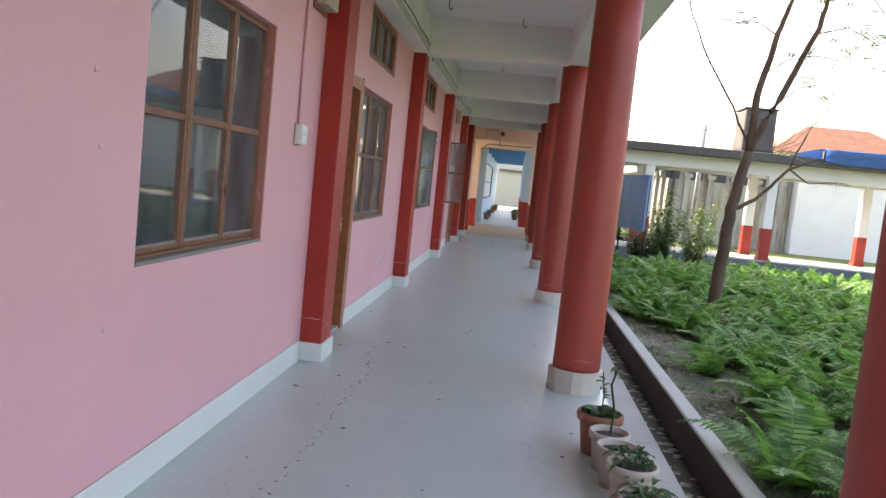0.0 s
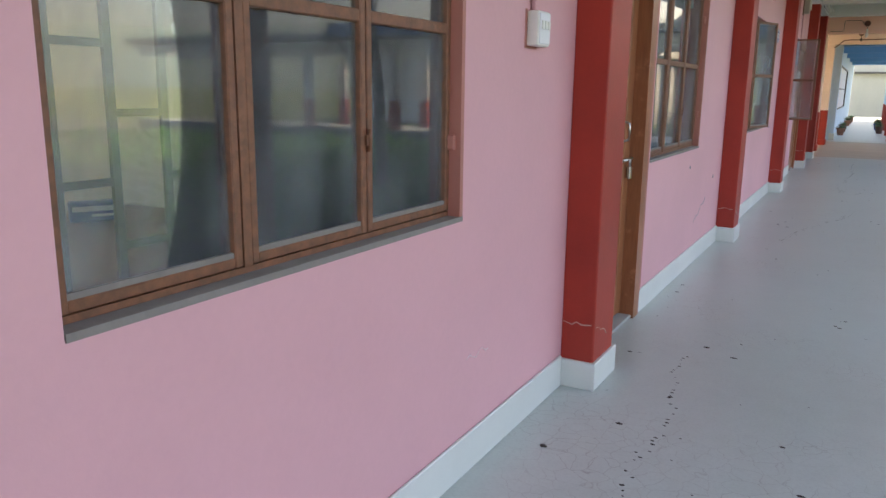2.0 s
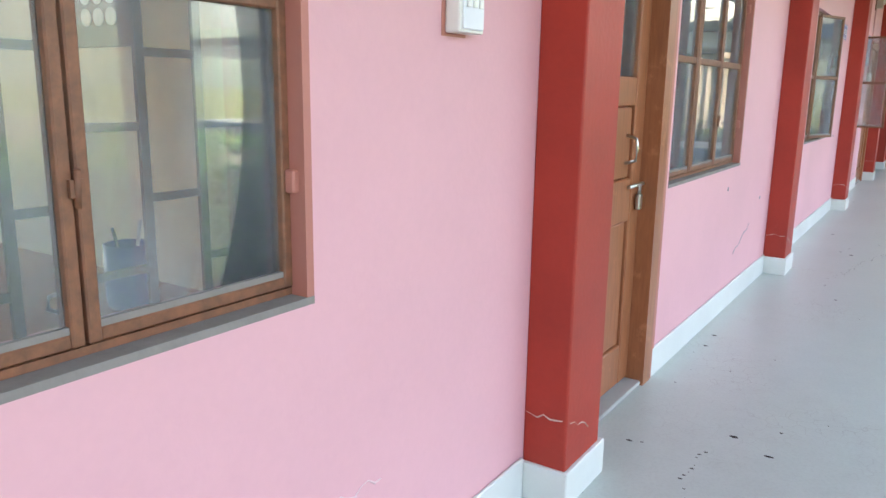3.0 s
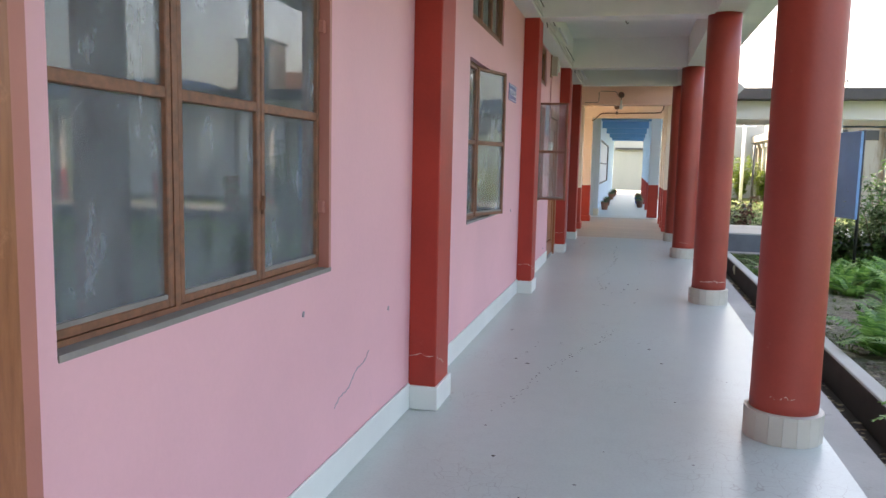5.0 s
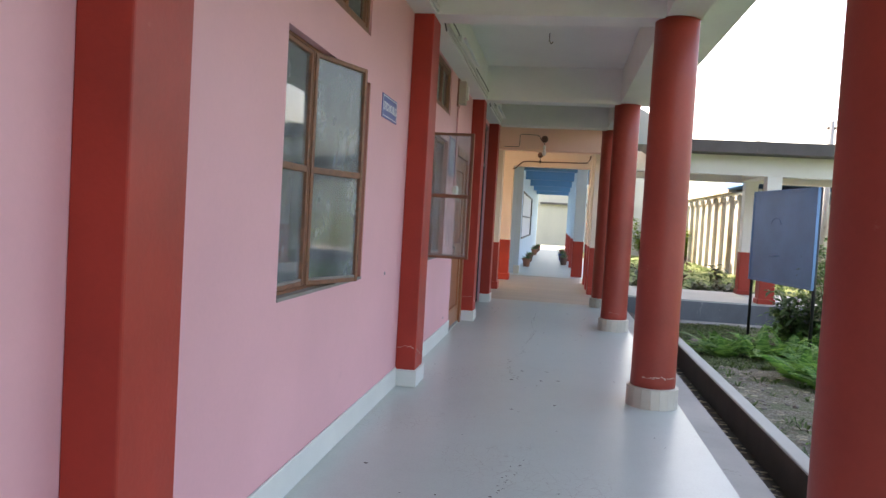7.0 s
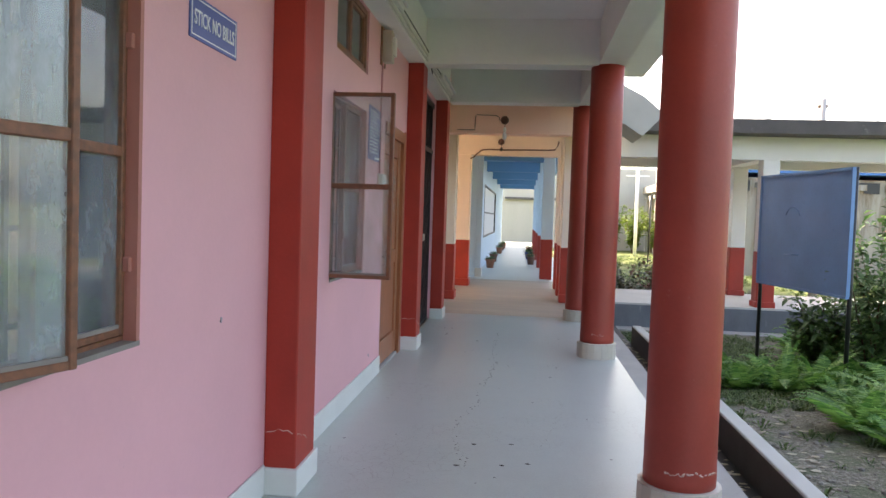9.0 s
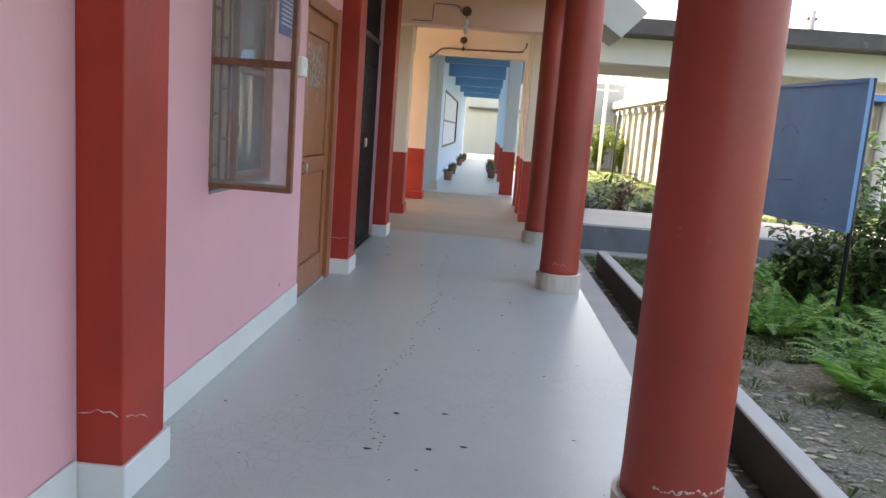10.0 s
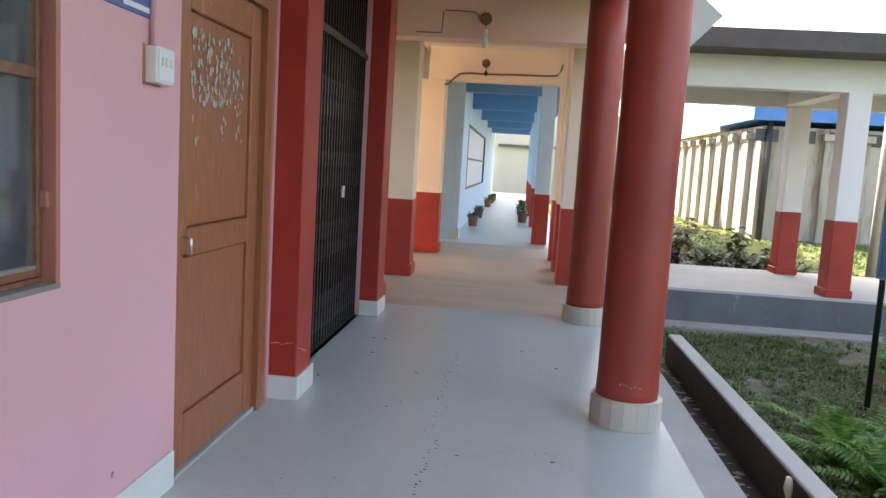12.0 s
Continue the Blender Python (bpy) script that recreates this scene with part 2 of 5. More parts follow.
def ground_material():
    m, nt, bsdf = nodes_of("garden_soil")
    v = coords(nt)
    big, mid, fine = noise_of(nt, v, 0.35, 5), noise_of(nt, v, 3.0, 7, 0.7), noise_of(nt, v, 38, 5, 0.7)
    col = ramp(nt, fine, [(0.30, (0.055, 0.052, 0.038)), (0.50, (0.175, 0.165, 0.125)), (0.72, (0.38, 0.36, 0.29))])
    grass = ramp(nt, mid, [(0.45, (0, 0, 0)), (0.62, (1, 1, 1))])
    col = blend(nt, blend(nt, 0.55, (0, 0, 0), grass), col, (0.07, 0.12, 0.03))
    far = nt.nodes.new("ShaderNodeSeparateXYZ")
    nt.links.new(v, far.inputs[0])
    step = nt.nodes.new("ShaderNodeMapRange")
    step.inputs["From Min"].default_value, step.inputs["From Max"].default_value = 19.0, 23.0
    nt.links.new(far.outputs["Y"], step.inputs["Value"])
    meadow = ramp(nt, mid, [(0.3, (0.07, 0.11, 0.02)), (0.7, (0.17, 0.19, 0.05))])
    col = blend(nt, step.outputs[0], col, meadow)
    nt.links.new(col, bsdf.inputs["Base Color"])
    bsdf.inputs["Roughness"].default_value = 0.95
    bump(nt, bsdf, fine, 0.9, 0.03)
    return m


M_FLOOR = floor_material()
M_GROUND = ground_material()
M_WARMFLOOR = surface("worn_cement_floor", (0.50, 0.44, 0.35), 0.5, 0.15, 1.5, 40, 0.1, dirt=(0.36, 0.32, 0.26), dirt_at=0.58, stretch=(0.3, 2.0, 1))


# ---- builders ----
def box(bm, x0, y0, z0, x1, y1, z1):
    vs = [bm.verts.new(p) for p in ((x0, y0, z0), (x1, y0, z0), (x1, y1, z0), (x0, y1, z0), (x0, y0, z1), (x1, y0, z1), (x1, y1, z1), (x0, y1, z1))]
    for f in ((0, 3, 2, 1), (4, 5, 6, 7), (0, 1, 5, 4), (1, 2, 6, 5), (2, 3, 7, 6), (3, 0, 4, 7)):
        bm.faces.new([vs[i] for i in f])


def boxes(*rows):
    bm = bmesh.new()
    for r in rows:
        box(bm, *r)
    return bm


def soft_box(x0, y0, z0, x1, y1, z1, r=0.006, segments=2):
    bm = boxes((x0, y0, z0, x1, y1, z1))
    bmesh.ops.bevel(bm, geom=bm.edges[:], offset=r, segments=segments, affect="EDGES", profile=0.5)
    return bm


def turned(profile, sides=32, bm=None, centre=(0, 0)):
    """A lathe shape from (radius, height) pairs, closed at both ends."""
    bm = bm or bmesh.new()
    rings = []
    for r, z in profile:
        rings.append([bm.verts.new((centre[0] + r * math.cos(2 * math.pi * k / sides), centre[1] + r * math.sin(2 * math.pi * k / sides), z)) for k in range(sides)])
    for a, b in zip(rings, rings[1:]):
        for k in range(sides):
            f = bm.faces.new((a[k], a[(k + 1) % sides], b[(k + 1) % sides], b[k]))
            f.smooth = True
    bm.faces.new(rings[0][::-1])
    bm.faces.new(rings[-1])
    return bm


def tube(points, radii, sides=8, bm=None):
    """A round rod along points, with a radius at each."""
    bm = bm or bmesh.new()
    pts = [Vector(p) for p in points]
    if isinstance(radii, (int, float)):
        radii = [radii] * len(pts)
    rings = []
    for i, p in enumerate(pts):
        d = (pts[min(i + 1, len(pts) - 1)] - pts[max(i - 1, 0)]).normalized()
        side = d.cross(Vector((0, 0, 1)) if abs(d.z) < 0.9 else Vector((1, 0, 0))).normalized()
        up = side.cross(d)
        rings.append([bm.verts.new(p + radii[i] * (side * math.cos(2 * math.pi * k / sides) + up * math.sin(2 * math.pi * k / sides))) for k in range(sides)])
    for a, b in zip(rings, rings[1:]):
        for k in range(sides):
            bm.faces.new((a[k], a[(k + 1) % sides], b[(k + 1) % sides], b[k])).smooth = True
    bm.faces.new(rings[0][::-1])
    bm.faces.new(rings[-1])
    return bm


def mesh_of(name, bm, material):
    bmesh.ops.recalc_face_normals(bm, faces=bm.faces[:])
    me = bpy.data.meshes.new(name)
    bm.to_mesh(me)
    bm.free()
    me.materials.append(material)
    return me


def part(name, bm, material, parent=None, label=""):
    """Links a bmesh as one mesh object, under a thing if one is given."""
    ob = new(name, mesh_of(name, bm, material))
    if parent is not None:
        ob.parent = parent
    if label:
        tagged(ob, label)
    return ob


def structure(name, bm, material, label, category):
    return tagged(part(name, bm, material), label, category, kind="structure")


def thing(name, label, category, at=(0, 0, 0), turn=0, group=""):
    ob = new(name)
    ob.matrix_world = pose(*at, 0, 0, turn)
    return tagged(ob, label, category, group)


def wall_with_openings(x0, x1, y0, y1, z0, z1, holes):
    """A wall along y as boxes round its openings (ya, yb, za, zb)."""
    ys = sorted({y0, y1, *(h[0] for h in holes), *(h[1] for h in holes)})
    bm = bmesh.new()
    for a, b in zip(ys, ys[1:]):
        cuts = sorted((h[2], h[3]) for h in holes if h[0] < b - 1e-6 and h[1] > a + 1e-6)
        z = z0
        for lo, hi in cuts:
            if lo > z + 1e-6:
                box(bm, x0, a, z, x1, b, lo)
            z = hi
        if z < z1 - 1e-6:
            box(bm, x0, a, z, x1, b, z1)
    bmesh.ops.remove_doubles(bm, verts=bm.verts[:], dist=1e-5)
    return bm


# ---- the large structure ----
WALL, BACK = -0.17, -0.42
BAYS = [-9.2, -4.6, 0.0, 4.0, 8.0, 12.0]
WINDOWS = [(-7.41, -6.0), (-2.41, -1.0), (1.41, 2.88), (5.41, 6.81), (9.13, 10.11)]
DOORS = [(0.36, 1.30), (10.86, 11.88)]
SILL, HEAD = 0.922, 2.11
GATE = (12.34, 14.36)
holes = [(a, b, SILL, HEAD) for a, b in WINDOWS] + [(a + 0.05, b - 0.05 if b < 10 else b, 2.38, 2.85) for a, b in WINDOWS]
holes += [(a, b, 0.0, 2.14) for a, b in DOORS] + [(GATE[0], GATE[1], 0.0, 2.80)]
structure("wall_west", wall_with_openings(BACK, WALL, -12.0, 14.46, -0.5, 3.3, holes), M_PINK, "pink painted corridor wall with scuffs and marks", "wall")
structure("floor", boxes((BACK, -12.0, -0.5, 2.0, 15.0, 0.0)), M_FLOOR, "pale grey polished corridor floor with fine cracks", "floor")
structure("floor_apron", boxes((2.0, -12.0, -0.5, 2.20, 15.0, -0.015)), M_CEMENT, "rough cement strip along the corridor edge", "pavement")
structure("ceiling", boxes((BACK, -12.0, 3.3, 2.54, 14.95, 3.45)), M_CEIL, "whitewashed concrete ceiling slab with stains", "ceiling")
for n, y in enumerate(BAYS + [14.46]):
    bm = boxes((-0.002, y + 0.02, 2.86, 1.69, y + 0.28, 3.30))
    structure("beam_%d" % (n + 1), bm, M_CEIL, "whitewashed concrete cross beam of the corridor", "beam")
structure("edge_beam", boxes((1.69, -12.0, 2.87, 1.95, 14.95, 3.30)), M_CEIL, "whitewashed concrete beam over the columns", "beam")
structure("wall_beam", boxes((WALL, -12.0, 2.86, -0.002, 14.46, 3.30)), M_CEIL, "whitewashed concrete beam along the wall head", "beam")
# out of view; run on to y 16.4 so it shades the notice board
structure("upper_storey", boxes((-7.0, -12.0, 3.45, 2.0, 16.4, 7.3)), M_PINK, "unseen pink upper storey of the school block, stretched for shade", "building")
# unseen mass added to keep sun off the grass and near hall wall
structure("far_shade_block", boxes((-7.0, 21.8, 3.25, 2.2, 41.5, 7.3)), M_PALEBLUE, "unseen pale blue block over the far corridor, added for shade", "building")
BACK_WINDOWS = [(a - 0.5, b + 0.6, 0.85, 2.6) for a, b in WINDOWS]
structure("wall_back", wall_with_openings(-5.2, -5.0, -12.0, 14.9, -0.5, 3.3, BACK_WINDOWS), M_ROOM, "cream back wall of the classrooms", "wall")
structure("room_floor", boxes((-5.0, -12.0, -0.5, BACK, 14.9, -0.004)), M_CEMENT, "plain cement classroom floor", "floor")
structure("room_ceiling", boxes((-5.0, -12.0, 3.3, BACK, 14.9, 3.45)), M_ROOM, "plain classroom ceiling", "ceiling")
for n, y in enumerate((-12.0, -4.5, 0.1, 4.05, 8.05, 12.05, 14.75)):
    structure("partition_%d" % (n + 1), boxes((-5.0, y, 0.0, BACK, y + 0.15, 3.3)), M_ROOM, "cream classroom partition wall", "wall")
structure("wall_south", boxes((BACK, -12.2, -0.5, 2.0, -12.0, 3.3)), M_PINK, "pink end wall of the corridor", "wall")


def skirting(n, y0, y1):
    structure("baseboard_%d" % n, soft_box(WALL, y0, 0.0, WALL + 0.014, y1, 0.148, 0.004, 1), M_SKIRT, "pale terrazzo skirting along the wall foot", "baseboard")


stops = [(-12.0, -9.2), (-8.88, -4.6), (-4.28, 0.0), (1.32, 4.0), (4.32, 8.0), (8.37, 10.86)]
for n, (a, b) in enumerate(stops):
    skirting(n + 1, a + 0.002, b - 0.017)

for n, y in enumerate(BAYS[:-1] + [12.0, 14.36]):
    p = thing("pilaster", "square brick-red painted pilaster on a pale tiled foot", "pilaster", (0, 0, 0), 0, "pilasters along the wall")
    wide = 0.32 if y == 8.0 else 0.29 if y == 12.0 else 0.31 if y > 14 else 0.29
    part("shaft", soft_box(WALL, y, 0.0, -0.015, y + wide, 2.86, 0.007), M_RED, p)
    part("foot", soft_box(WALL, y - 0.012, 0.0, 0.0, y + wide + 0.025, 0.132, 0.004, 1), M_SKIRT, p, "pale terrazzo foot")

# columns: a plastered round shaft on a ring of foot tiles
foot_tile = bmesh.new()
box(foot_tile, -0.0326, -0.010, 0.0, 0.0326, 0.010, 0.15)
bmesh.ops.bevel(foot_tile, geom=[e for e in foot_tile.edges if abs(e.verts[0].co.z - e.verts[1].co.z) < 1e-6], offset=0.0015, segments=1, affect="EDGES")
foot_tile = mesh_of("foot_tile", foot_tile, M_PLINTH)
COLS = [-8.6, -4.31, 0.17, 4.17, 8.14, 12.15, 14.85]
for y in COLS:
    c = thing("column", "round brick-red painted concrete column on a tiled foot", "column", (1.788, y, 0), 0, "columns of the corridor")
    bm = turned([(0.164, 0.13), (0.166, 0.20), (0.164, 0.26), (0.162, 1.2), (0.161, 2.4), (0.160, 2.87)], 40)
    part("shaft", bm, M_REDCOL, c)
    part("foot_core", turned([(0.1865, 0.0), (0.1865, 0.146), (0.166, 0.153)], 32), M_PLINTH, c)
    for k in range(18):
        a = 2 * math.pi * k / 18
        t = new("foot_tile", foot_tile)
        t.parent = c
        t.matrix_basis = Matrix.Rotation(a, 4, "Z") @ Matrix.Translation((0, -0.179, 0))

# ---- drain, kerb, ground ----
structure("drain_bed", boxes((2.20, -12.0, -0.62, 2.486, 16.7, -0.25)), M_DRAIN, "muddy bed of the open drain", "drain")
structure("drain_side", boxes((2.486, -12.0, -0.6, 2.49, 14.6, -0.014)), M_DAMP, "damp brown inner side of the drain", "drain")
structure("drain_kerb", soft_box(2.49, -12.0, -0.6, 2.605, 14.6, 0.0, 0.012, 2), M_PALECEM, "weathered cement kerb of the drain", "kerb")


def ground_height(x, y):
    if y < 16.9:
        t = min(1, max(0, (y - 9.0) / 6.0))
        z = -0.07 - 0.33 * t * t * (3 - 2 * t)
    else:
        z = -0.42
    return z + 0.05 * noise.noise((x * 0.7, y * 0.7, 0.0)) * min(1, max(0, (x - 2.6) / 0.8))


def ground_sheet():
    xs = [2.60 + 0.25 * i for i in range(44)] + [14 + 3 * i for i in range(8)] + [45, 70, 120, 250, 600, 2000]
    ys = [-2000, -600, -200, -80, -40, -20, -12] + [-11.5 + 0.3 * i for i in range(90)] + [15.6, 16, 16.9, 17.5, 19, 21] + [23 + 3 * i for i in range(14)] + [70, 90, 140, 300, 800, 2000]
    bm = bmesh.new()
    grid = [[bm.verts.new((x, y, ground_height(x, y))) for y in ys] for x in xs]
    for a, b in zip(grid, grid[1:]):
        for j in range(len(ys) - 1):
            bm.faces.new((a[j], b[j], b[j + 1], a[j + 1])).smooth = True
    box(bm, -2000, -2000, -0.62, 2.602, 2000, -0.605)
    return bm


structure("ground", ground_sheet(), M_GROUND, "garden soil with pebbles, litter and sparse grass", "ground")

# ---- covered way crossing the corridor ----
structure("covered_way_floor", boxes((2.21, 17.45, -0.6, 24.0, 20.05, 0.0)), M_PALECEM, "pale cement floor of the covered way", "floor")
structure("covered_way_face", boxes((2.21, 17.42, -0.6, 24.0, 17.448, -0.03)), M_DARKCEM, "dark plinth face of the covered way", "wall")
structure("covered_way_ledge", boxes((2.45, 17.05, -0.6, 24.0, 17.42, -0.40)), M_CEMENT, "cement ledge at the foot of the plinth", "pavement")
structure("covered_way_beam_1", boxes((1.96, 17.58, 2.46, 24.0, 17.80, 2.84)), M_WHITE, "off-white concrete beam of the covered way", "beam")
structure("covered_way_beam_2", boxes((1.96, 19.70, 2.46, 24.0, 19.92, 2.84)), M_WHITE, "off-white concrete beam of the covered way", "beam")
for x in (4.95, 8.45, 11.95, 15.45):
    structure("covered_way_rib", boxes((x, 17.80, 2.49, x + 0.25, 19.70, 2.84)), M_WHITE, "off-white cross beam of the covered way", "beam")
structure("covered_way_roof", boxes((2.6, 17.05, 2.84, 24.0, 20.5, 3.06)), M_ROOF, "weathered dark roof edge of the covered way", "roof")
for x in (4.93, 8.45, 11.95, 15.45):
    for y in (17.55, 19.67):
        p = thing("covered_way_post", "square off-white post with a brick-red dado", "post", (x + (0.1 if y > 19 else 0.0), y, 0), 0, "posts of the covered way")
        part("shaft", soft_box(0.0, 0.0, 0.93, 0.27, 0.27, 2.46, 0.008, 1), M_WHITE, p)
        part("dado", soft_box(-0.008, -0.008, 0.0, 0.278, 0.278, 0.93, 0.008, 1), M_RED, p, "brick-red painted dado")
        part("base", soft_box(-0.03, -0.03, 0.0, 0.30, 0.30, 0.10, 0.01, 1), M_RED, p)

sheet = thing("tarpaulin", "blue plastic sheet draped over the covered way roof", "tarpaulin", (0, 0, 0))
bm = bmesh.new()
rows = [(16.99, 2.93), (16.97, 3.12), (16.99, 3.32), (17.3, 3.36), (18.6, 3.34), (19.6, 3.28), (20.52, 3.10)]
cols = [9.7 + 0.3 * i for i in range(16)]
grid = [[bm.verts.new((x, y, z + 0.03 * noise.noise((x * 1.7, y * 1.7, z)))) for y, z in rows] for x in cols]
for a, b in zip(grid, grid[1:]):
    for k in range(len(rows) - 1):
        bm.faces.new((a[k], b[k], b[k + 1], a[k + 1])).smooth = True
bmesh.ops.solidify(bm, geom=bm.faces[:], thickness=0.02)
M_TARP = surface("blue_tarpaulin", (0.07, 0.20, 0.46), 0.5, 0.2, 2.0, 30, 0.1)
part("sheet", bm, M_TARP, sheet)
part("rib", boxes((9.7, 17.1, 3.06, 14.2, 17.2, 3.29)), M_ROOF, sheet, "dark timber under the sheet")

# ---- the crossing and the far blue corridor ----
bm = bmesh.new()
profile = [(2.01, 2.81), (2.45, 2.81), (2.72, 2.63), (3.03, 2.96), (2.72, 3.22), (2.3, 3.44), (2.01, 3.44)]
ends = [[bm.verts.new((x, y, z)) for x, z in profile] for y in (16.0, 17.04)]
for k in range(len(profile)):
    bm.faces.new((ends[0][k - 1], ends[0][k], ends[1][k], ends[1][k - 1]))
bm.faces.new(ends[0])
bm.faces.new(ends[1][::-1])
structure("crossing_eave", bm, M_PALECEM, "whitewashed sloping eave at the side of the crossing", "eave")
structure("crossing_floor", boxes((-6.0, 15.0, -0.6, 2.21, 21.0, 0.0)), M_WARMFLOOR, "worn buff cement floor of the crossing", "floor")
structure("blue_corridor_floor", boxes((-0.4, 21.0, -0.5, 2.1, 48.0, 0.002)), M_FLOOR, "pale grey floor of the blue corridor", "floor")
structure("crossing_ceiling", boxes((-0.9, 14.95, 3.05, 2.2, 21.6, 3.2)), M_CREAM, "cream ceiling of the crossing", "ceiling")
# added slab, only there to hold back skylight from the passage
structure("passage_sky_cover", boxes((-4.5, 16.0, 3.05, -0.9, 19.5, 3.2)), M_CREAM, "cream slab added over the side passage to cut skylight", "ceiling")
structure("passage_wall", boxes((-4.7, 16.0, -0.5, -4.5, 19.5, 1.3)), M_CREAM, "low cream wall at the end of the side passage", "wall")
structure("crossing_beam_1", boxes((-0.3, 15.85, 2.61, 2.0, 16.15, 3.05)), M_BEAMPINK, "peach painted beam over the crossing", "beam")
structure("crossing_beam_2", boxes((-0.3, 19.29, 2.57, 2.0, 19.57, 3.05)), M_CREAM, "cream painted beam over the crossing", "beam")
structure("crossing_wall", boxes((-0.9, 14.75, -0.5, -0.40, 17.12, 3.05), (-0.9, 19.32, -0.5, -0.40, 21.6, 3.05), (-4.5, 19.32, -0.5, -0.9, 19.6, 3.05)), M_CREAM, "cream wall of the crossing", "wall")
for x0, y0, x1, y1 in ((-0.40, 15.10, -0.15, 15.4), (-0.40, 16.80, -0.10, 17.12), (-0.40, 19.28, -0.04, 19.58), (1.64, 16.95, 1.94, 17.25), (1.64, 18.05, 1.94, 18.35), (1.64, 19.28, 1.94, 19.58)):
    p = thing("crossing_post", "cream square pillar with a brick-red dado", "pillar", (x0, y0, 0), 0, "pillars of the crossing")
    part("shaft", soft_box(0, 0, 0.90, x1 - x0, y1 - y0, 2.57 if y0 > 19.25 else 3.05, 0.006, 1), M_CREAM, p)
    part("dado", soft_box(-0.002, -0.006, 0.0, x1 - x0 + 0.006, y1 - y0 + 0.006, 0.90, 0.006, 1), M_RED, p, "brick-red painted dado")
    part("base", soft_box(-0.004, -0.03, 0.0, x1 - x0 + 0.03, y1 - y0 + 0.03, 0.14, 0.008, 1), M_RED, p)
structure("blue_corridor_wall", wall_with_openings(-0.35, -0.05, 21.6, 41.5, -0.5, 3.1, [(24.8, 32.8, 0.80, 2.25)]), M_PALEBLUE, "pale blue wall of the far corridor", "wall")
structure("blue_corridor_ceiling", boxes((-0.35, 21.6, 3.1, 2.2, 41.5, 3.25)), M_BLUE, "bright blue ceiling of the far corridor", "ceiling")
for n in range(5):
    y = 21.6 + 3.95 * n
    structure("blue_beam_%d" % (n + 1), boxes(((0.08 if n == 0 else -0.05), y, 2.64, 1.42, y + 0.25, 3.10)), M_BLUE, "blue painted cross beam", "beam")
    c = thing("far_column", "white square column with a brick-red dado", "column", (1.42, y, 0), 0, "columns of the far corridor")
    part("shaft", soft_box(0, 0, 0.9, 0.26, 0.26, 3.10, 0.006, 1), M_PALEBLUE, c)
    part("dado", soft_box(-0.005, -0.005, 0, 0.265, 0.265, 0.9, 0.006, 1), M_RED, c, "brick-red painted dado")
    if n:
        continue
    q = thing("far_pilaster", "pale blue pilaster in the far corridor", "pilaster", (-0.05, y, 0), 0, "pilasters of the far corridor")
    part("shaft", soft_box(0, 0, 0.0, 0.13, 0.3, 3.10, 0.006, 1), M_PALEBLUE, q)
    part("foot", soft_box(0, -0.01, 0.0, 0.15, 0.31, 0.2, 0.006, 1), M_SKIRT, q)
M_ENDWALL = surface("limewashed_wall", (0.46, 0.44, 0.39), 0.85, 0.15, 0.5, 15, 0.2, dirt=(0.30, 0.28, 0.24), dirt_at=0.60, dirt_scale=0.8, stretch=(1, 1, 0.3))
structure("end_wall", boxes((-6, 52.0, -0.6, 9.0, 52.3, 4.6)), M_ENDWALL, "sunlit white wall at the end of the corridor", "wall")
structure("end_wall_eave", boxes((-0.2, 51.7, 2.55, 3.2, 52.0, 2.68)), M_ROOF, "thin weathered eave on the end wall", "roof")

# ---- windows, doors, gate ----
M_SALMON = surface("salmon_paint", (0.46, 0.17, 0.13), 0.55, 0.10, 3, 50, 0.12)
# dust grey, darkened to carry the shadow line at the window sill
M_DUST_SHADE = surface("dust_and_sill_shade", (0.25, 0.22, 0.20), 0.9, 0.2, 7, 70, 0.4)


def sash(parent, name, y0, y1, z0, z1, mid, hinge, angle, glass):
    """One glazed leaf, hinged at (x, y); its panes are sub-parts."""
    w = y1 - y0
    bm = bmesh.new()
    st = 0.023
    box(bm, -0.018, 0, z0, 0.018, st, z1)
    box(bm, -0.018, w - st, z0, 0.018, w, z1)
    for za, zb in ((z0, z0 + st), (z1 - st, z1)) + (((mid - 0.016, mid + 0.016),) if mid else ()):
        box(bm, -0.016, st - 0.001, za, 0.016, w - st + 0.001, zb)
    bmesh.ops.bevel(bm, geom=bm.edges[:], offset=0.003, segments=1, affect="EDGES")
    leaf = part(name, bm, M_WOOD, parent)
    leaf.matrix_basis = Matrix.Translation((hinge[0], hinge[1], 0)) @ Matrix.Rotation(radians(-angle), 4, "Z")
    spans = ((z0 + st, mid - 0.016), (mid + 0.016, z1 - st)) if mid else ((z0 + st, z1 - st),)
    for za, zb in spans:
        pane = part("pane", boxes((-0.002, st, za, 0.002, w - st, zb)), glass, leaf, "dusty glass pane")
        pane.visible_shadow = False
    if mid:
        part("putty", boxes((0.003, st, z0 + st, 0.013, w - st, z0 + st + 0.012)), M_DUST_SHADE, leaf, "dusty putty along the lower rail")
    return leaf


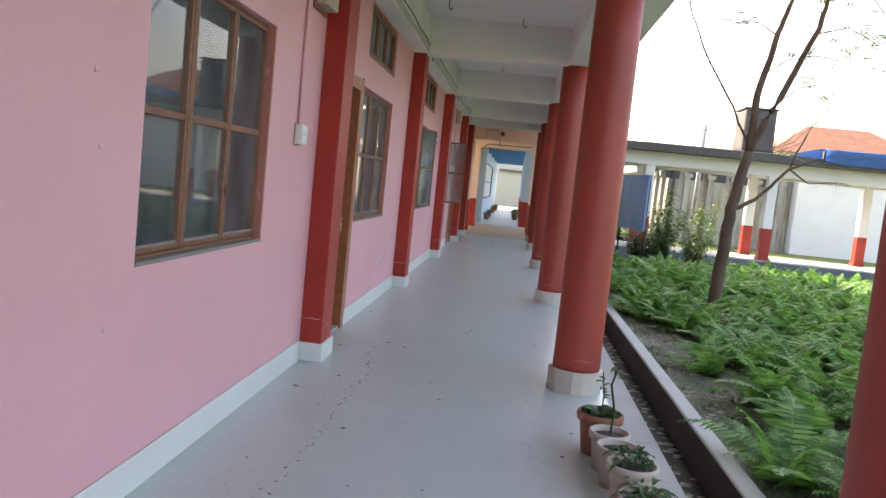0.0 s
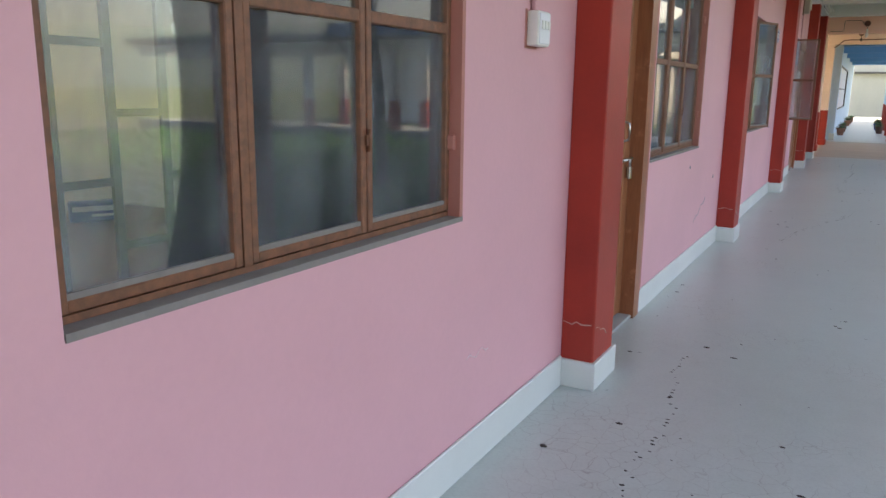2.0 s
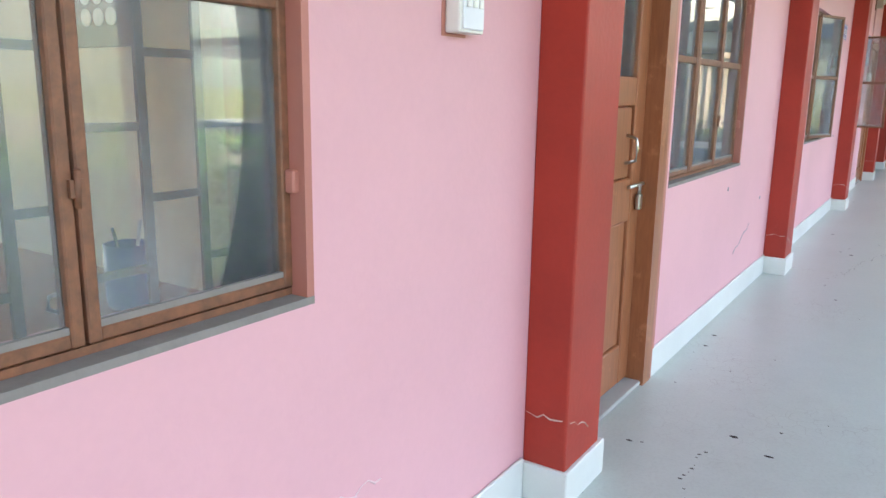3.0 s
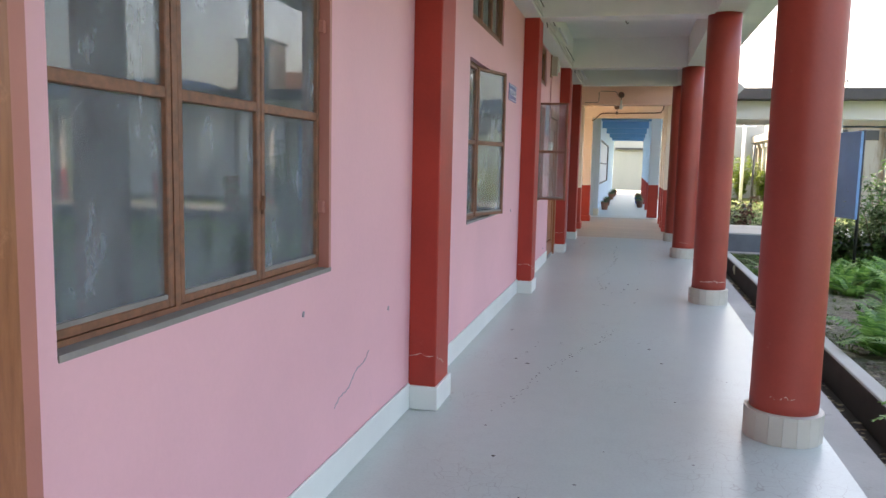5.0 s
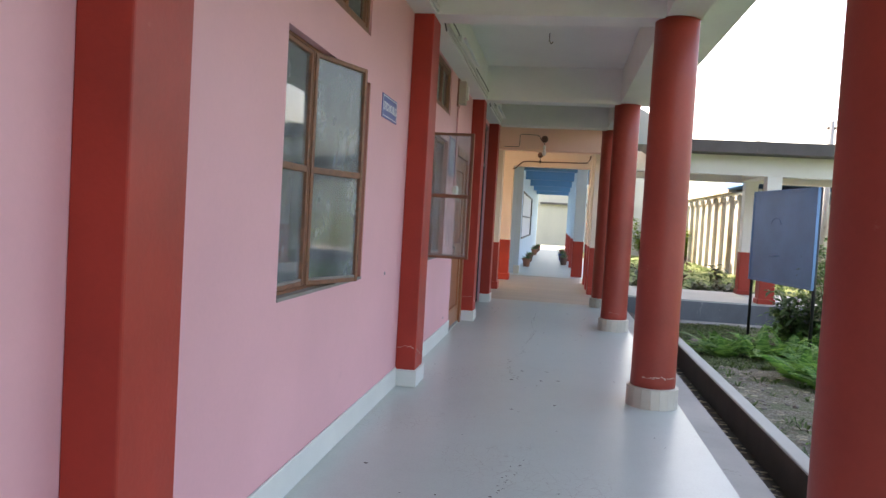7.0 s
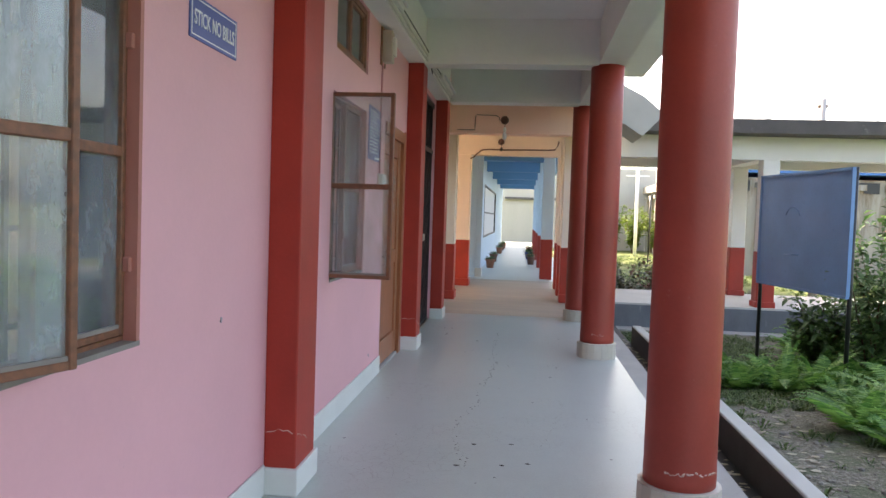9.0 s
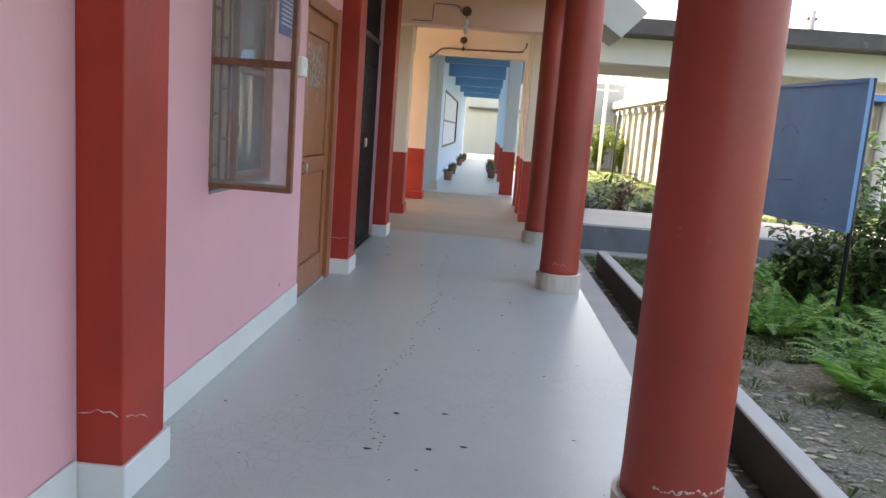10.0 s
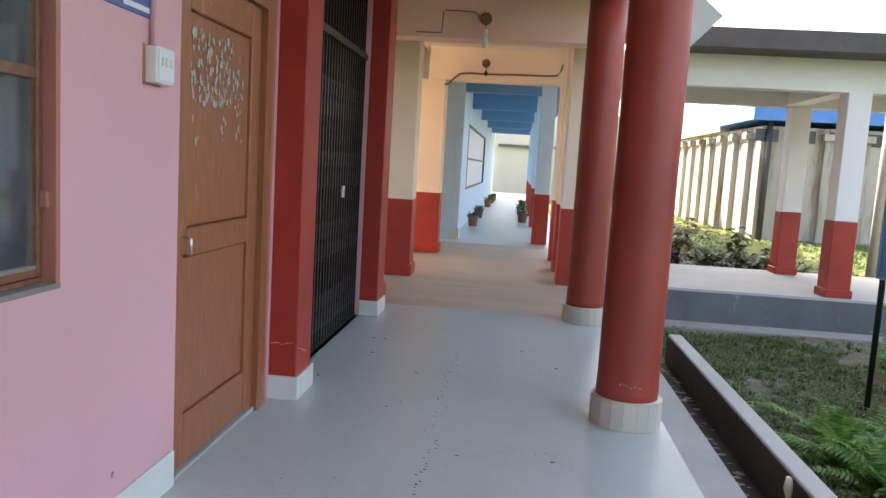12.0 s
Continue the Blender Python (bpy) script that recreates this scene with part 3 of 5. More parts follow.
def grille(parent, y0, y1, z0, z1):
    """Flat iron bars: uprights, and short rungs that step from gap to gap."""
    x = -0.345
    count = max(3, round((y1 - y0) / 0.126))
    step = (y1 - y0) / count
    bm = bmesh.new()
    for k in range(count):
        for j in range(5):
            z = z0 + 0.095 + 0.133 * (k % 2) + 0.267 * j
            if z < z1 - 0.02:
                box(bm, x - 0.003, y0 + k * step, z - 0.008, x + 0.003, y0 + (k + 1) * step, z + 0.008)
    g = part("grille", bm, M_IRON, parent, "rusty flat-iron window grille")
    bar = mesh_of("bar", boxes((x - 0.005, -0.009, z0, x + 0.005, 0.009, z1)), M_IRON)
    for k in range(1, count):
        b = new("bar", bar)
        b.parent = g
        b.location = (0, y0 + k * step, 0)


def latch(parent, y, z):
    bm = tube([(-0.206, y, z - 0.03), (-0.200, y, z + 0.03)], 0.006, 6)
    box(bm, -0.214, y - 0.012, z - 0.014, -0.202, y + 0.012, z + 0.014)
    part("latch", bm, M_WOOD, parent, "small painted latch")


def window(n, y0, y1, leaves, opened, label, sill=SILL, head=HEAD, mid=1.52, bars=True, open_width=0.0, glass=None):
    w = tagged(new("window_%d" % n), label, "window", kind="structure")
    f = 0.014
    xa, xb = -0.275, -0.212
    bm = boxes((xa, y0, sill + 0.012, xb, y0 + f, head), (xa, y1 - f, sill + 0.012, xb, y1 - 0.020, head),
               (xa, y0 + f, sill + 0.012, xb, y1 - f, sill + 0.012 + f), (xa, y0 + f, head - f, xb, y1 - f, head - 0.001))
    width = (y1 - y0 - 2 * f) / leaves
    if leaves == 3:
        y = y0 + f + width
        box(bm, xa, y - 0.012, sill + 0.012 + f, xb + 0.003, y + 0.012, head - f)
    part("window_frame", bm, M_WOOD, w)
    part("window_sill", boxes((xa, y0 + 0.001, sill - 0.005, -0.166, y1 - 0.001, sill + 0.011)), M_DUST_SHADE, w, "dusty cement sill, coloured darker for the shadow line there")
    part("reveal", boxes((xb - 0.02, y1 - 0.020, sill + 0.011, -0.1685, y1 + 0.001, head)), M_SALMON, w, "salmon painted window reveal")
    for k in range(leaves):
        a = y0 + f + k * width + (0.014 if leaves == 3 and k == 1 else 0.003)
        b = y0 + f + (k + 1) * width - (0.014 if leaves == 3 and k == 0 else 0.003)
        angle, hx = opened.get(k, (0, -0.228))
        if angle and open_width:
            b = a + open_width
        sash(w, "sash", a, b, sill + 0.012 + f + 0.002, head - f - 0.002, mid, (hx, a if not angle else a - 0.006), angle, M_CLEAR if angle > 45 else glass or M_GLASS)
    if bars:
        grille(w, y0, y1, sill, head)
    for z in (sill + 0.25, head - 0.25):
        part("hinge", soft_box(-0.212, y1 - 0.034, z - 0.024, -0.186, y1 - 0.008, z + 0.024, 0.004, 1), M_SALMON, w, "painted iron hinge")
    latch(w, y1 - f - width, sill + 0.28)
    return w


wl = "brown wooden window with dusty panes over an iron grille"
window(1, *WINDOWS[0], 3, {}, wl)
window(2, *WINDOWS[1], 3, {}, wl)
window(3, *WINDOWS[2], 3, {}, wl, glass=M_FILM)
window(4, *WINDOWS[3], 3, {1: (20, -0.220)}, "brown wooden window with one leaf ajar and dusty panes", glass=M_FILM)
window(5, *WINDOWS[4], 2, {0: (91, -0.190)}, "brown wooden window with one leaf swung wide open", open_width=0.405)
for n, (a, b) in enumerate(WINDOWS):
    a, b = a + 0.05, (b - 0.05 if b < 10 else b)
    v = tagged(new("window_%d" % (n + 6)), "small brown clerestory window with dark panes", "window", kind="structure")
    part("window_frame", boxes((-0.24, a, 2.38, -0.185, a + 0.04, 2.85), (-0.24, b - 0.04, 2.38, -0.185, b, 2.85), (-0.24, a + 0.04, 2.38, -0.185, b - 0.04, 2.42), (-0.24, a + 0.04, 2.81, -0.185, b - 0.04, 2.85)), M_WOOD, v)
    count = 2 if b - a < 1.1 else 3
    step = (b - a - 0.08) / count
    for k in range(count):
        sash(v, "sash", a + 0.04 + k * step + 0.002, a + 0.04 + (k + 1) * step - 0.002, 2.422, 2.808, None, (-0.21, a + 0.042 + k * step), 0, M_GLASS)


def panel_door(n, y0, y1, x_leaf, label, glass_strip):
    d = tagged(new("door_%d" % n), label, "door", kind="structure")
    jw = 0.10
    j0 = 0.0 if n == 2 else 0.03
    bm = boxes((-0.30, y1 - jw, 0.0, -0.155, y1, 2.14), (-0.30, y0 + j0, 2.04, -0.155, y1 - jw, 2.14))
    if j0:
        box(bm, -0.30, y0, 0.0, -0.155, y0 + j0, 2.14)
    part("door_frame", bm, M_DOOR, d)
    a, b, x = y0 + j0, y1 - jw, x_leaf
    bm = bmesh.new()
    st = 0.12
    rails = [(0.03, 0.24), (0.90, 1.02), (1.88, 2.04)] if n == 2 else [(0.03, 0.22), (0.80, 0.99), (1.30, 1.42), (1.92, 2.04)]
    for ya, yb in ((a, a + st), (b - st, b)) + (((0.5 * (a + b) - 0.06, 0.5 * (a + b) + 0.06),) if n == 1 else ()):
        box(bm, x - 0.04, ya, 0.03, x, yb, 2.04)
    for za, zb in rails:
        box(bm, x - 0.04, a + st, za, x - 0.001, b - st, zb)
    bmesh.ops.bevel(bm, geom=bm.edges[:], offset=0.005, segments=1, affect="EDGES")
    leaf = part("leaf", bm, M_DOOR, d)
    for (za, zb), (zc, zd) in zip(rails, rails[1:]):
        if glass_strip and zb > 1.4:
            q = part("pane", boxes((x - 0.024, a + st, zb, x - 0.020, b - st, zc)), M_GLASS, leaf, "dusty glass pane")
            q.visible_shadow = False
        else:
            part("panel", soft_box(x - 0.034, a + st + 0.004, zb + 0.004, x - 0.013, b - st - 0.004, zc - 0.004, 0.008, 2), M_DOOR, leaf)
    part("architrave", boxes((-0.172, y1, 0.0, -0.158, y1 + 0.045, 2.16)), M_SALMON, d, "salmon painted strip beside the frame")
    part("threshold", soft_box(-0.30, y0, 0.0, -0.168, y1, 0.022, 0.004, 1), M_CEMENT, d, "pale cement threshold")
    return d, leaf


door, leaf = panel_door(1, *DOORS[0], -0.235, "varnished brown panel door, padlocked, with glass strips", True)
bm = tube([(-0.235, 0.99, 1.06), (-0.19, 0.99, 1.075), (-0.185, 0.99, 1.12), (-0.19, 0.99, 1.165), (-0.235, 0.99, 1.18)], 0.007, 8)
part("door_handle", bm, M_STEEL, door, "steel pull handle")
part("hasp", tube([(-0.222, 1.02, 0.955), (-0.222, 1.22, 0.957)], 0.009, 8), M_STEEL, door, "steel sliding bolt")
bm = soft_box(-0.226, 1.12, 0.845, -0.204, 1.16, 0.915, 0.006, 2)
tube([(-0.215, 1.128, 0.91), (-0.215, 1.128, 0.95), (-0.215, 1.14, 0.962), (-0.215, 1.152, 0.95), (-0.215, 1.152, 0.91)], 0.004, 6, bm)
part("padlock", bm, M_STEEL, door, "steel padlock on the bolt")

door, leaf = panel_door(2, *DOORS[1], -0.185, "varnished brown panel door, shut, with torn paper scraps", False)
part("door_handle", tube([(-0.185, 10.95, 0.91), (-0.155, 10.95, 0.92), (-0.155, 10.95, 0.98), (-0.185, 10.95, 0.99)], 0.007, 8), M_STEEL, door, "steel pull handle")
M_SCRAP = surface("grey_paper", (0.50, 0.46, 0.42), 0.85, 0.2, 18, 90, 0.1)
rng = random.Random(5)
bm = bmesh.new()
for k in range(330):
    y, z = rng.uniform(11.0, 11.58), rng.uniform(1.36, 1.82)
    if z < 1.52 and rng.random() < 0.86 or y > 11.45 and z > 1.7:
        continue
    s, t = rng.uniform(0.005, 0.024), rng.uniform(-0.9, 0.9)
    pts = [(0.5 * s * math.cos(t + q) * rng.uniform(0.5, 1.2), s * math.sin(t + q) * rng.uniform(0.5, 1.3)) for q in (0, 1.3, 2.4, 3.6, 5.0)]
    bm.faces.new([bm.verts.new((-0.1965 + rng.uniform(0, 0.003), y + p, z + q)) for p, q in pts])
ex = bmesh.ops.extrude_face_region(bm, geom=bm.faces[:])
bmesh.ops.translate(bm, verts=[v for v in ex["geom"] if isinstance(v, bmesh.types.BMVert)], vec=(0.0015, 0, 0))
part("paper_scraps", bm, M_SCRAP, door, "torn white scraps of pasted paper")

gate = thing("folding_gate", "black collapsible steel gate, shut and padlocked", "gate", (0, 0, 0))
ya, yb = GATE
for row in ((-0.24, ya, 2.15, -0.19, yb, 2.20), (-0.24, ya, 0.0, -0.20, yb, 0.02), (-0.24, ya, 2.74, -0.19, yb, 2.80)):
    part("rail", boxes(row), M_BLACK, gate)
upright = mesh_of("upright", boxes((-0.235, -0.011, 0.02, -0.200, 0.011, 2.15)), M_BLACK)
top_bar = mesh_of("top_bar", boxes((-0.23, -0.009, 2.20, -0.205, 0.009, 2.74)), M_BLACK)
for k in range(26):
    y = ya + 0.04 + k * (yb - ya - 0.08) / 25
    for m in (upright, top_bar):
        u = new(m.name, m)
        u.parent = gate
        u.location = (0, y, 0)
bm = bmesh.new()
for k in range(24):
    y = ya + 0.04 + k * (yb - ya - 0.08) / 25
    for z in (0.25, 0.75, 1.25, 1.75):
        for s in (1, -1):
            tube([(-0.212, y, z - s * 0.16), (-0.212, y + 0.165, z + s * 0.16)], 0.006, 4, bm)
tagged(part("lattice", bm, M_BLACK, gate), kind="stuff")
part("padlock", soft_box(-0.20, 13.62, 1.04, -0.175, 13.68, 1.13, 0.008, 2), M_STEEL, gate, "steel padlock")
# black block fills the opening in place of the unlit space beyond
structure("gate_darkness", boxes((-0.42, ya + 0.002, 0.0, -0.30, yb - 0.002, 2.8)), M_BLACK, "black block standing in for the dark behind the folding gate", "wall")


# ---- signs, switches, conduits ----
def lettering(text, size, at, material, parent, spacing=1.0):
    cu = bpy.data.curves.new("lettering", "FONT")
    cu.body, cu.size, cu.extrude, cu.align_x, cu.align_y = text, size, 0.0008, "CENTER", "CENTER"
    cu.space_character = spacing
    cu.offset = 0.0009
    cu.materials.append(material)
    ob = new("lettering", cu)
    ob.parent = parent
    ob.matrix_basis = Matrix.Translation(at) @ Matrix.Rotation(radians(90), 4, "Z") @ Matrix.Rotation(radians(90), 4, "X") @ Matrix.Diagonal((0.68, 1, 1, 1))
    return ob


s = thing("wall_sign", "small blue enamel sign with white lettering on the pink wall", "sign", (WALL, 7.333, 2.034))
part("plate", soft_box(0.0, -0.215, -0.078, 0.006, 0.215, 0.078, 0.002, 1), M_SIGN, s)
part("border", boxes((0.006, -0.203, 0.062, 0.0075, 0.203, 0.067), (0.006, -0.203, -0.067, 0.0075, 0.203, -0.062), (0.006, -0.203, -0.062, 0.0075, -0.198, 0.062), (0.006, 0.198, -0.062, 0.0075, 0.203, 0.062)), M_LETTER, s, "white border line")
lettering("STICK NO BILLS", 0.076, (0.0075, 0, -0.002), M_LETTER, s, 1.0)

s = thing("notice_sign", "blue printed notice with rows of white text beside the door", "sign", (WALL, 10.415, 1.975))
part("plate", soft_box(0.0, -0.235, -0.205, 0.005, 0.235, 0.205, 0.002, 1), M_SIGN, s)
rng = random.Random(8)
for k in range(13):
    z = 0.17 - k * 0.026
    part("text_line", boxes((0.005, -0.20, z - 0.005, 0.0062, 0.20 - rng.uniform(0, 0.16) if k else 0.12, z + 0.005)), M_LETTER, s)
part("heading", boxes((0.005, 0.02, -0.19, 0.0062, 0.19, -0.172)), M_LETTER, s)


def switch_box(y0, y1, z0, z1, top, label):
    b = thing("switch_box", label, "switch", (WALL, 0, 0))
    part("case", soft_box(0, y0, z0, 0.045, y1, z1, 0.006, 2), M_PLASTIC, b)
    part("cover_plate", soft_box(0.045, y0 + 0.008, z0 + 0.008, 0.050, y1 - 0.008, z1 - 0.008, 0.003, 1), M_LETTER, b)
    for k in range(3):
        y = y0 + (y1 - y0) * (0.25 + 0.25 * k)
        part("switch", soft_box(0.050, y - 0.009, z0 + 0.06, 0.056, y + 0.009, z0 + 0.09, 0.002, 1), M_PLASTIC, b)
    part("conduit", tube([(0.011, y0 + 0.03, z1), (0.011, y0 + 0.03, top)], 0.009, 8), M_PINK, b, "conduit painted pink")
    part("paint_edge", boxes((0, y0 - 0.014, z0 - 0.008, 0.002, y0, z1 + 0.006), (0, y0, z0 - 0.008, 0.002, y1 - 0.02, z0)), M_SALMON, b, "salmon paint smear round the box")
    return b


M_FUSE = surface("yellowed_wood_paint", (0.52, 0.46, 0.38), 0.6, 0.15, 5, 60, 0.15, dirt=(0.25, 0.18, 0.13), dirt_at=0.62, dirt_scale=8)
switch_box(-0.52, -0.405, 1.495, 1.62, 2.40, "white plastic switch box with conduit on the pink wall")
switch_box(10.585, 10.715, 1.555, 1.68, 2.62, "white plastic switch box with conduit near the door")
for y0, y1, z0, z1, label in ((-0.33, -0.06, 2.40, 2.66, "cream wooden fuse box high on the wall"), (10.58, 10.70, 2.58, 2.83, "slim brownish-white meter box above the switch")):
    b = thing("fuse_box", label, "fuse box", (WALL, 0, 0))
    part("case", soft_box(0, y0, z0, 0.09, y1, z1, 0.008, 2), M_FUSE, b)
    part("backboard", soft_box(0.0, y0 - 0.03, z0 - 0.03, 0.014, y1 + 0.03, min(2.855, z1 + 0.03), 0.004, 1), M_WOOD, b, "brown wooden backboard")
    part("fuse_carrier", soft_box(0.09, y0 + 0.025, z0 + 0.05, 0.115, y0 + 0.095, z1 - 0.05, 0.005, 1), M_PLASTIC, b)

rng = random.Random(11)
for k, (x, z, r, m) in enumerate(((0.010, 2.885, 0.011, M_CONDUIT), (0.010, 2.925, 0.009, M_CONDUIT), (0.018, 2.97, 0.006, M_CABLE))):
    pts = [(x + rng.uniform(0, 0.006), -6.0 + 0.5 * i, z + rng.uniform(-0.012, 0.012)) for i in range(42)]
    c = tagged(part("conduit" if k < 2 else "cable", tube(pts, r, 6), m), ("pale conduit pipe along the wall beam" if k < 2 else "dark cable along the wall beam"), "conduit" if k < 2 else "cable")
for y in (0.15, 4.15, 8.15, 12.15):
    pts = [(0.02, y + 0.25 * math.sin(q), 2.93 - 0.10 * math.sin(math.pi * q / 3.2)) for q in [0.4 * i for i in range(9)]]
    tagged(part("cable", tube(pts, 0.006, 6), M_CABLE), "loose dark cable drooping over the pilaster head", "cable")
    b = thing("batten_lamp", "white tube lamp batten on the wall beam", "lamp", (0.0, y + 1.6, 2.95)) if y in (8.15, 12.15) else None
    if b:
        part("batten", soft_box(0.0, -0.62, -0.03, 0.045, 0.62, 0.03, 0.005, 1), M_PLASTIC, b)
        part("tube", tube([(0.07, -0.59, 0.0), (0.07, 0.59, 0.0)], 0.014, 10), M_LETTER, b, "unlit fluorescent tube")
for x, y in ((0.30, 3.1), (1.10, 3.7), (0.80, 7.2), (0.8, 10.3)):
    bm = tube([(x, y, 3.30), (x, y, 3.22), (x + 0.02, y, 3.19), (x + 0.04, y, 3.21)], 0.006, 6)
    tagged(part("ceiling_hook", bm, M_IRON), "small iron hook hanging from the ceiling", "hook")

# ---- the crossing: fan, bulb, cable ----
def beam_lamp(x, y, z, bulb, label):
    """A round wooden block on a beam's face with a lamp holder hung under it by its flex."""
    lamp = thing("hanging_bulb", label, "lamp", (x, y, z))
    part("rose", tube([(0, 0.012, 0), (0, -0.018, 0), (0, -0.05, 0)], [0.062, 0.060, 0.034], 18), M_DARKPOT, lamp, "round brown mounting block")
    part("wire", tube([(0, -0.05, 0), (0.01, -0.065, -0.03), (0.006, -0.065, -0.12)], 0.005, 6), M_CABLE, lamp)
    part("holder", turned([(0.016, -0.19), (0.024, -0.16), (0.022, -0.13), (0.010, -0.11)], 12), M_PLASTIC if bulb else M_CABLE, lamp).location = (0.006, -0.065, 0)
    if bulb:
        part("bulb", turned([(0.004, -0.30), (0.026, -0.285), (0.034, -0.25), (0.027, -0.215), (0.014, -0.185)], 14), M_LETTER, lamp).location = (0.006, -0.065, 0)
    return lamp


beam_lamp(0.685, 15.835, 2.807, True, "bare unlit bulb under a round brown block")
beam_lamp(0.53, 19.275, 2.83, False, "brown round block with an empty lamp holder")
pts = [(-0.02, 15.842, 2.655), (0.20, 15.842, 2.655), (0.24, 15.842, 2.66), (0.245, 15.842, 2.70), (0.25, 15.842, 2.86), (0.27, 15.842, 2.88), (0.55, 15.842, 2.875), (0.60, 15.842, 2.85), (0.615, 15.842, 2.79)]
tagged(part("wire", tube(pts, 0.005, 6), M_CABLE), "thin wire stepping along the peach beam", "wire")
pts = [(-0.06, 19.275, 2.50), (0.0, 19.26, 2.515), (0.08, 19.265, 2.60), (0.16, 19.275, 2.665), (0.3, 19.28, 2.68), (0.6, 19.28, 2.675), (1.0, 19.28, 2.685), (1.45, 19.28, 2.69), (1.57, 19.28, 2.70), (1.625, 19.265, 2.78), (1.64, 19.28, 2.86)]
tagged(part("cable", tube(pts, 0.013, 8), M_DARKPOT), "brown cable sagging along the cream beam", "cable")

# ---- classroom seen through the glass: desk and what stands on it ----
d = thing("desk", "dark wooden office desk behind the window", "desk", (-1.15, -1.6, 0))
part("top", soft_box(-0.95, -1.0, 0.745, 0.55, 0.85, 0.78, 0.005, 1), M_DOOR, d)
for x, y in ((-0.9, -0.95), (0.5, -0.95), (-0.9, 0.8), (0.5, 0.8)):
    part("leg", soft_box(x - 0.025, y - 0.025, 0, x + 0.025, y + 0.025, 0.745, 0.004, 1), M_DOOR, d)
part("apron", boxes((-0.9, -0.975, 0.60, -0.87, 0.825, 0.745)), M_DOOR, d)
c = thing("wall_chart", "dark wall chart with rows of pale round plates", "chart", (-2.55, 0.098, 1.75))
part("board", soft_box(-0.30, -0.012, -0.22, 0.30, 0.0, 0.22, 0.004, 1), M_DARKPOT, c)
for k in range(9):
    x, z = -0.10 + 0.10 * (k % 3), -0.08 + 0.10 * (k // 3)
    part("plate", tube([(x, -0.013, z), (x, -0.018, z)], 0.042, 14), M_LETTER, c)
n = thing("nameplate", "black desk nameplate with pale letters", "nameplate", (-1.83, -1.14, 0.78), -28)
part("wedge", soft_box(-0.03, -0.10, 0.0, 0.03, 0.10, 0.085, 0.006, 1), M_SIGN, n)
part("text_line", boxes((0.03, -0.09, 0.045, 0.0315, 0.09, 0.066)), M_LETTER, n)
part("text_line", boxes((0.03, -0.02, 0.022, 0.0315, 0.09, 0.032)), M_LETTER, n)
for x, y, r, h, m, label in ((-0.86, -1.11, 0.044, 0.10, M_PLASTIC, "white mug with a handle on the desk"), (-0.87, -0.96, 0.06, 0.17, M_SIGN, "dark pen holder on the desk")):
    g = thing("mug" if h < 0.12 else "pen_holder", label, "mug" if h < 0.12 else "pen holder", (x, y, 0.78))
    part("cup", turned([(r * 0.9, 0.0), (r, 0.02), (r, h), (r - 0.006, h), (r - 0.008, 0.012), (0.002, 0.01)], 20), m, g)
    if h < 0.12:
        part("handle", tube([(0, -r, 0.08), (0, -r - 0.03, 0.075), (0, -r - 0.034, 0.045), (0, -r, 0.025)], 0.006, 6), m, g)
        part("spoon", tube([(0.01, 0, 0.03), (-0.02, -0.045, 0.135)], 0.004, 6), M_STEEL, g)
    else:
        part("pen", tube([(0.01, 0.0, 0.03), (0.02, 0.03, 0.23)], 0.005, 6), M_LETTER, g)
        part("pen", tube([(-0.01, 0.01, 0.03), (-0.03, -0.02, 0.21)], 0.005, 6), M_BLACK, g)


# ---- pots along the corridor edge ----
def pot_mesh(r, h):
    return turned([(r * 0.68, 0.0), (r * 0.86, h * 0.78), (r * 0.88, h * 0.80), (r, h * 0.81), (r * 1.02, h * 0.97), (r * 0.98, h), (r * 0.88, h * 0.99), (r * 0.84, h * 0.84), (r * 0.02, h * 0.83)], 28)


def blade_leaf(bm, base, way, length, width, droop, bend=5):
    """A bent leaf with a crease, from its foot."""
    way = Vector(way).normalized()
    side = way.cross(Vector((0, 0, 1)))
    side = side.normalized() if side.length > 1e-3 else Vector((1, 0, 0))
    rows = []
    for i in range(bend + 1):
        t = i / bend
        p = Vector(base) + way * (length * t) + Vector((0, 0, -droop * t * t * length))
        w = width * math.sin(math.pi * (0.12 + 0.88 * t)) * 0.5
        rows.append((bm.verts.new(p - side * w + Vector((0, 0, w * 0.4))), bm.verts.new(p), bm.verts.new(p + side * w + Vector((0, 0, w * 0.4)))))
    for a, b in zip(rows, rows[1:]):
        bm.faces.new((a[0], a[1], b[1], b[0]))
        bm.faces.new((a[1], a[2], b[2], b[1]))


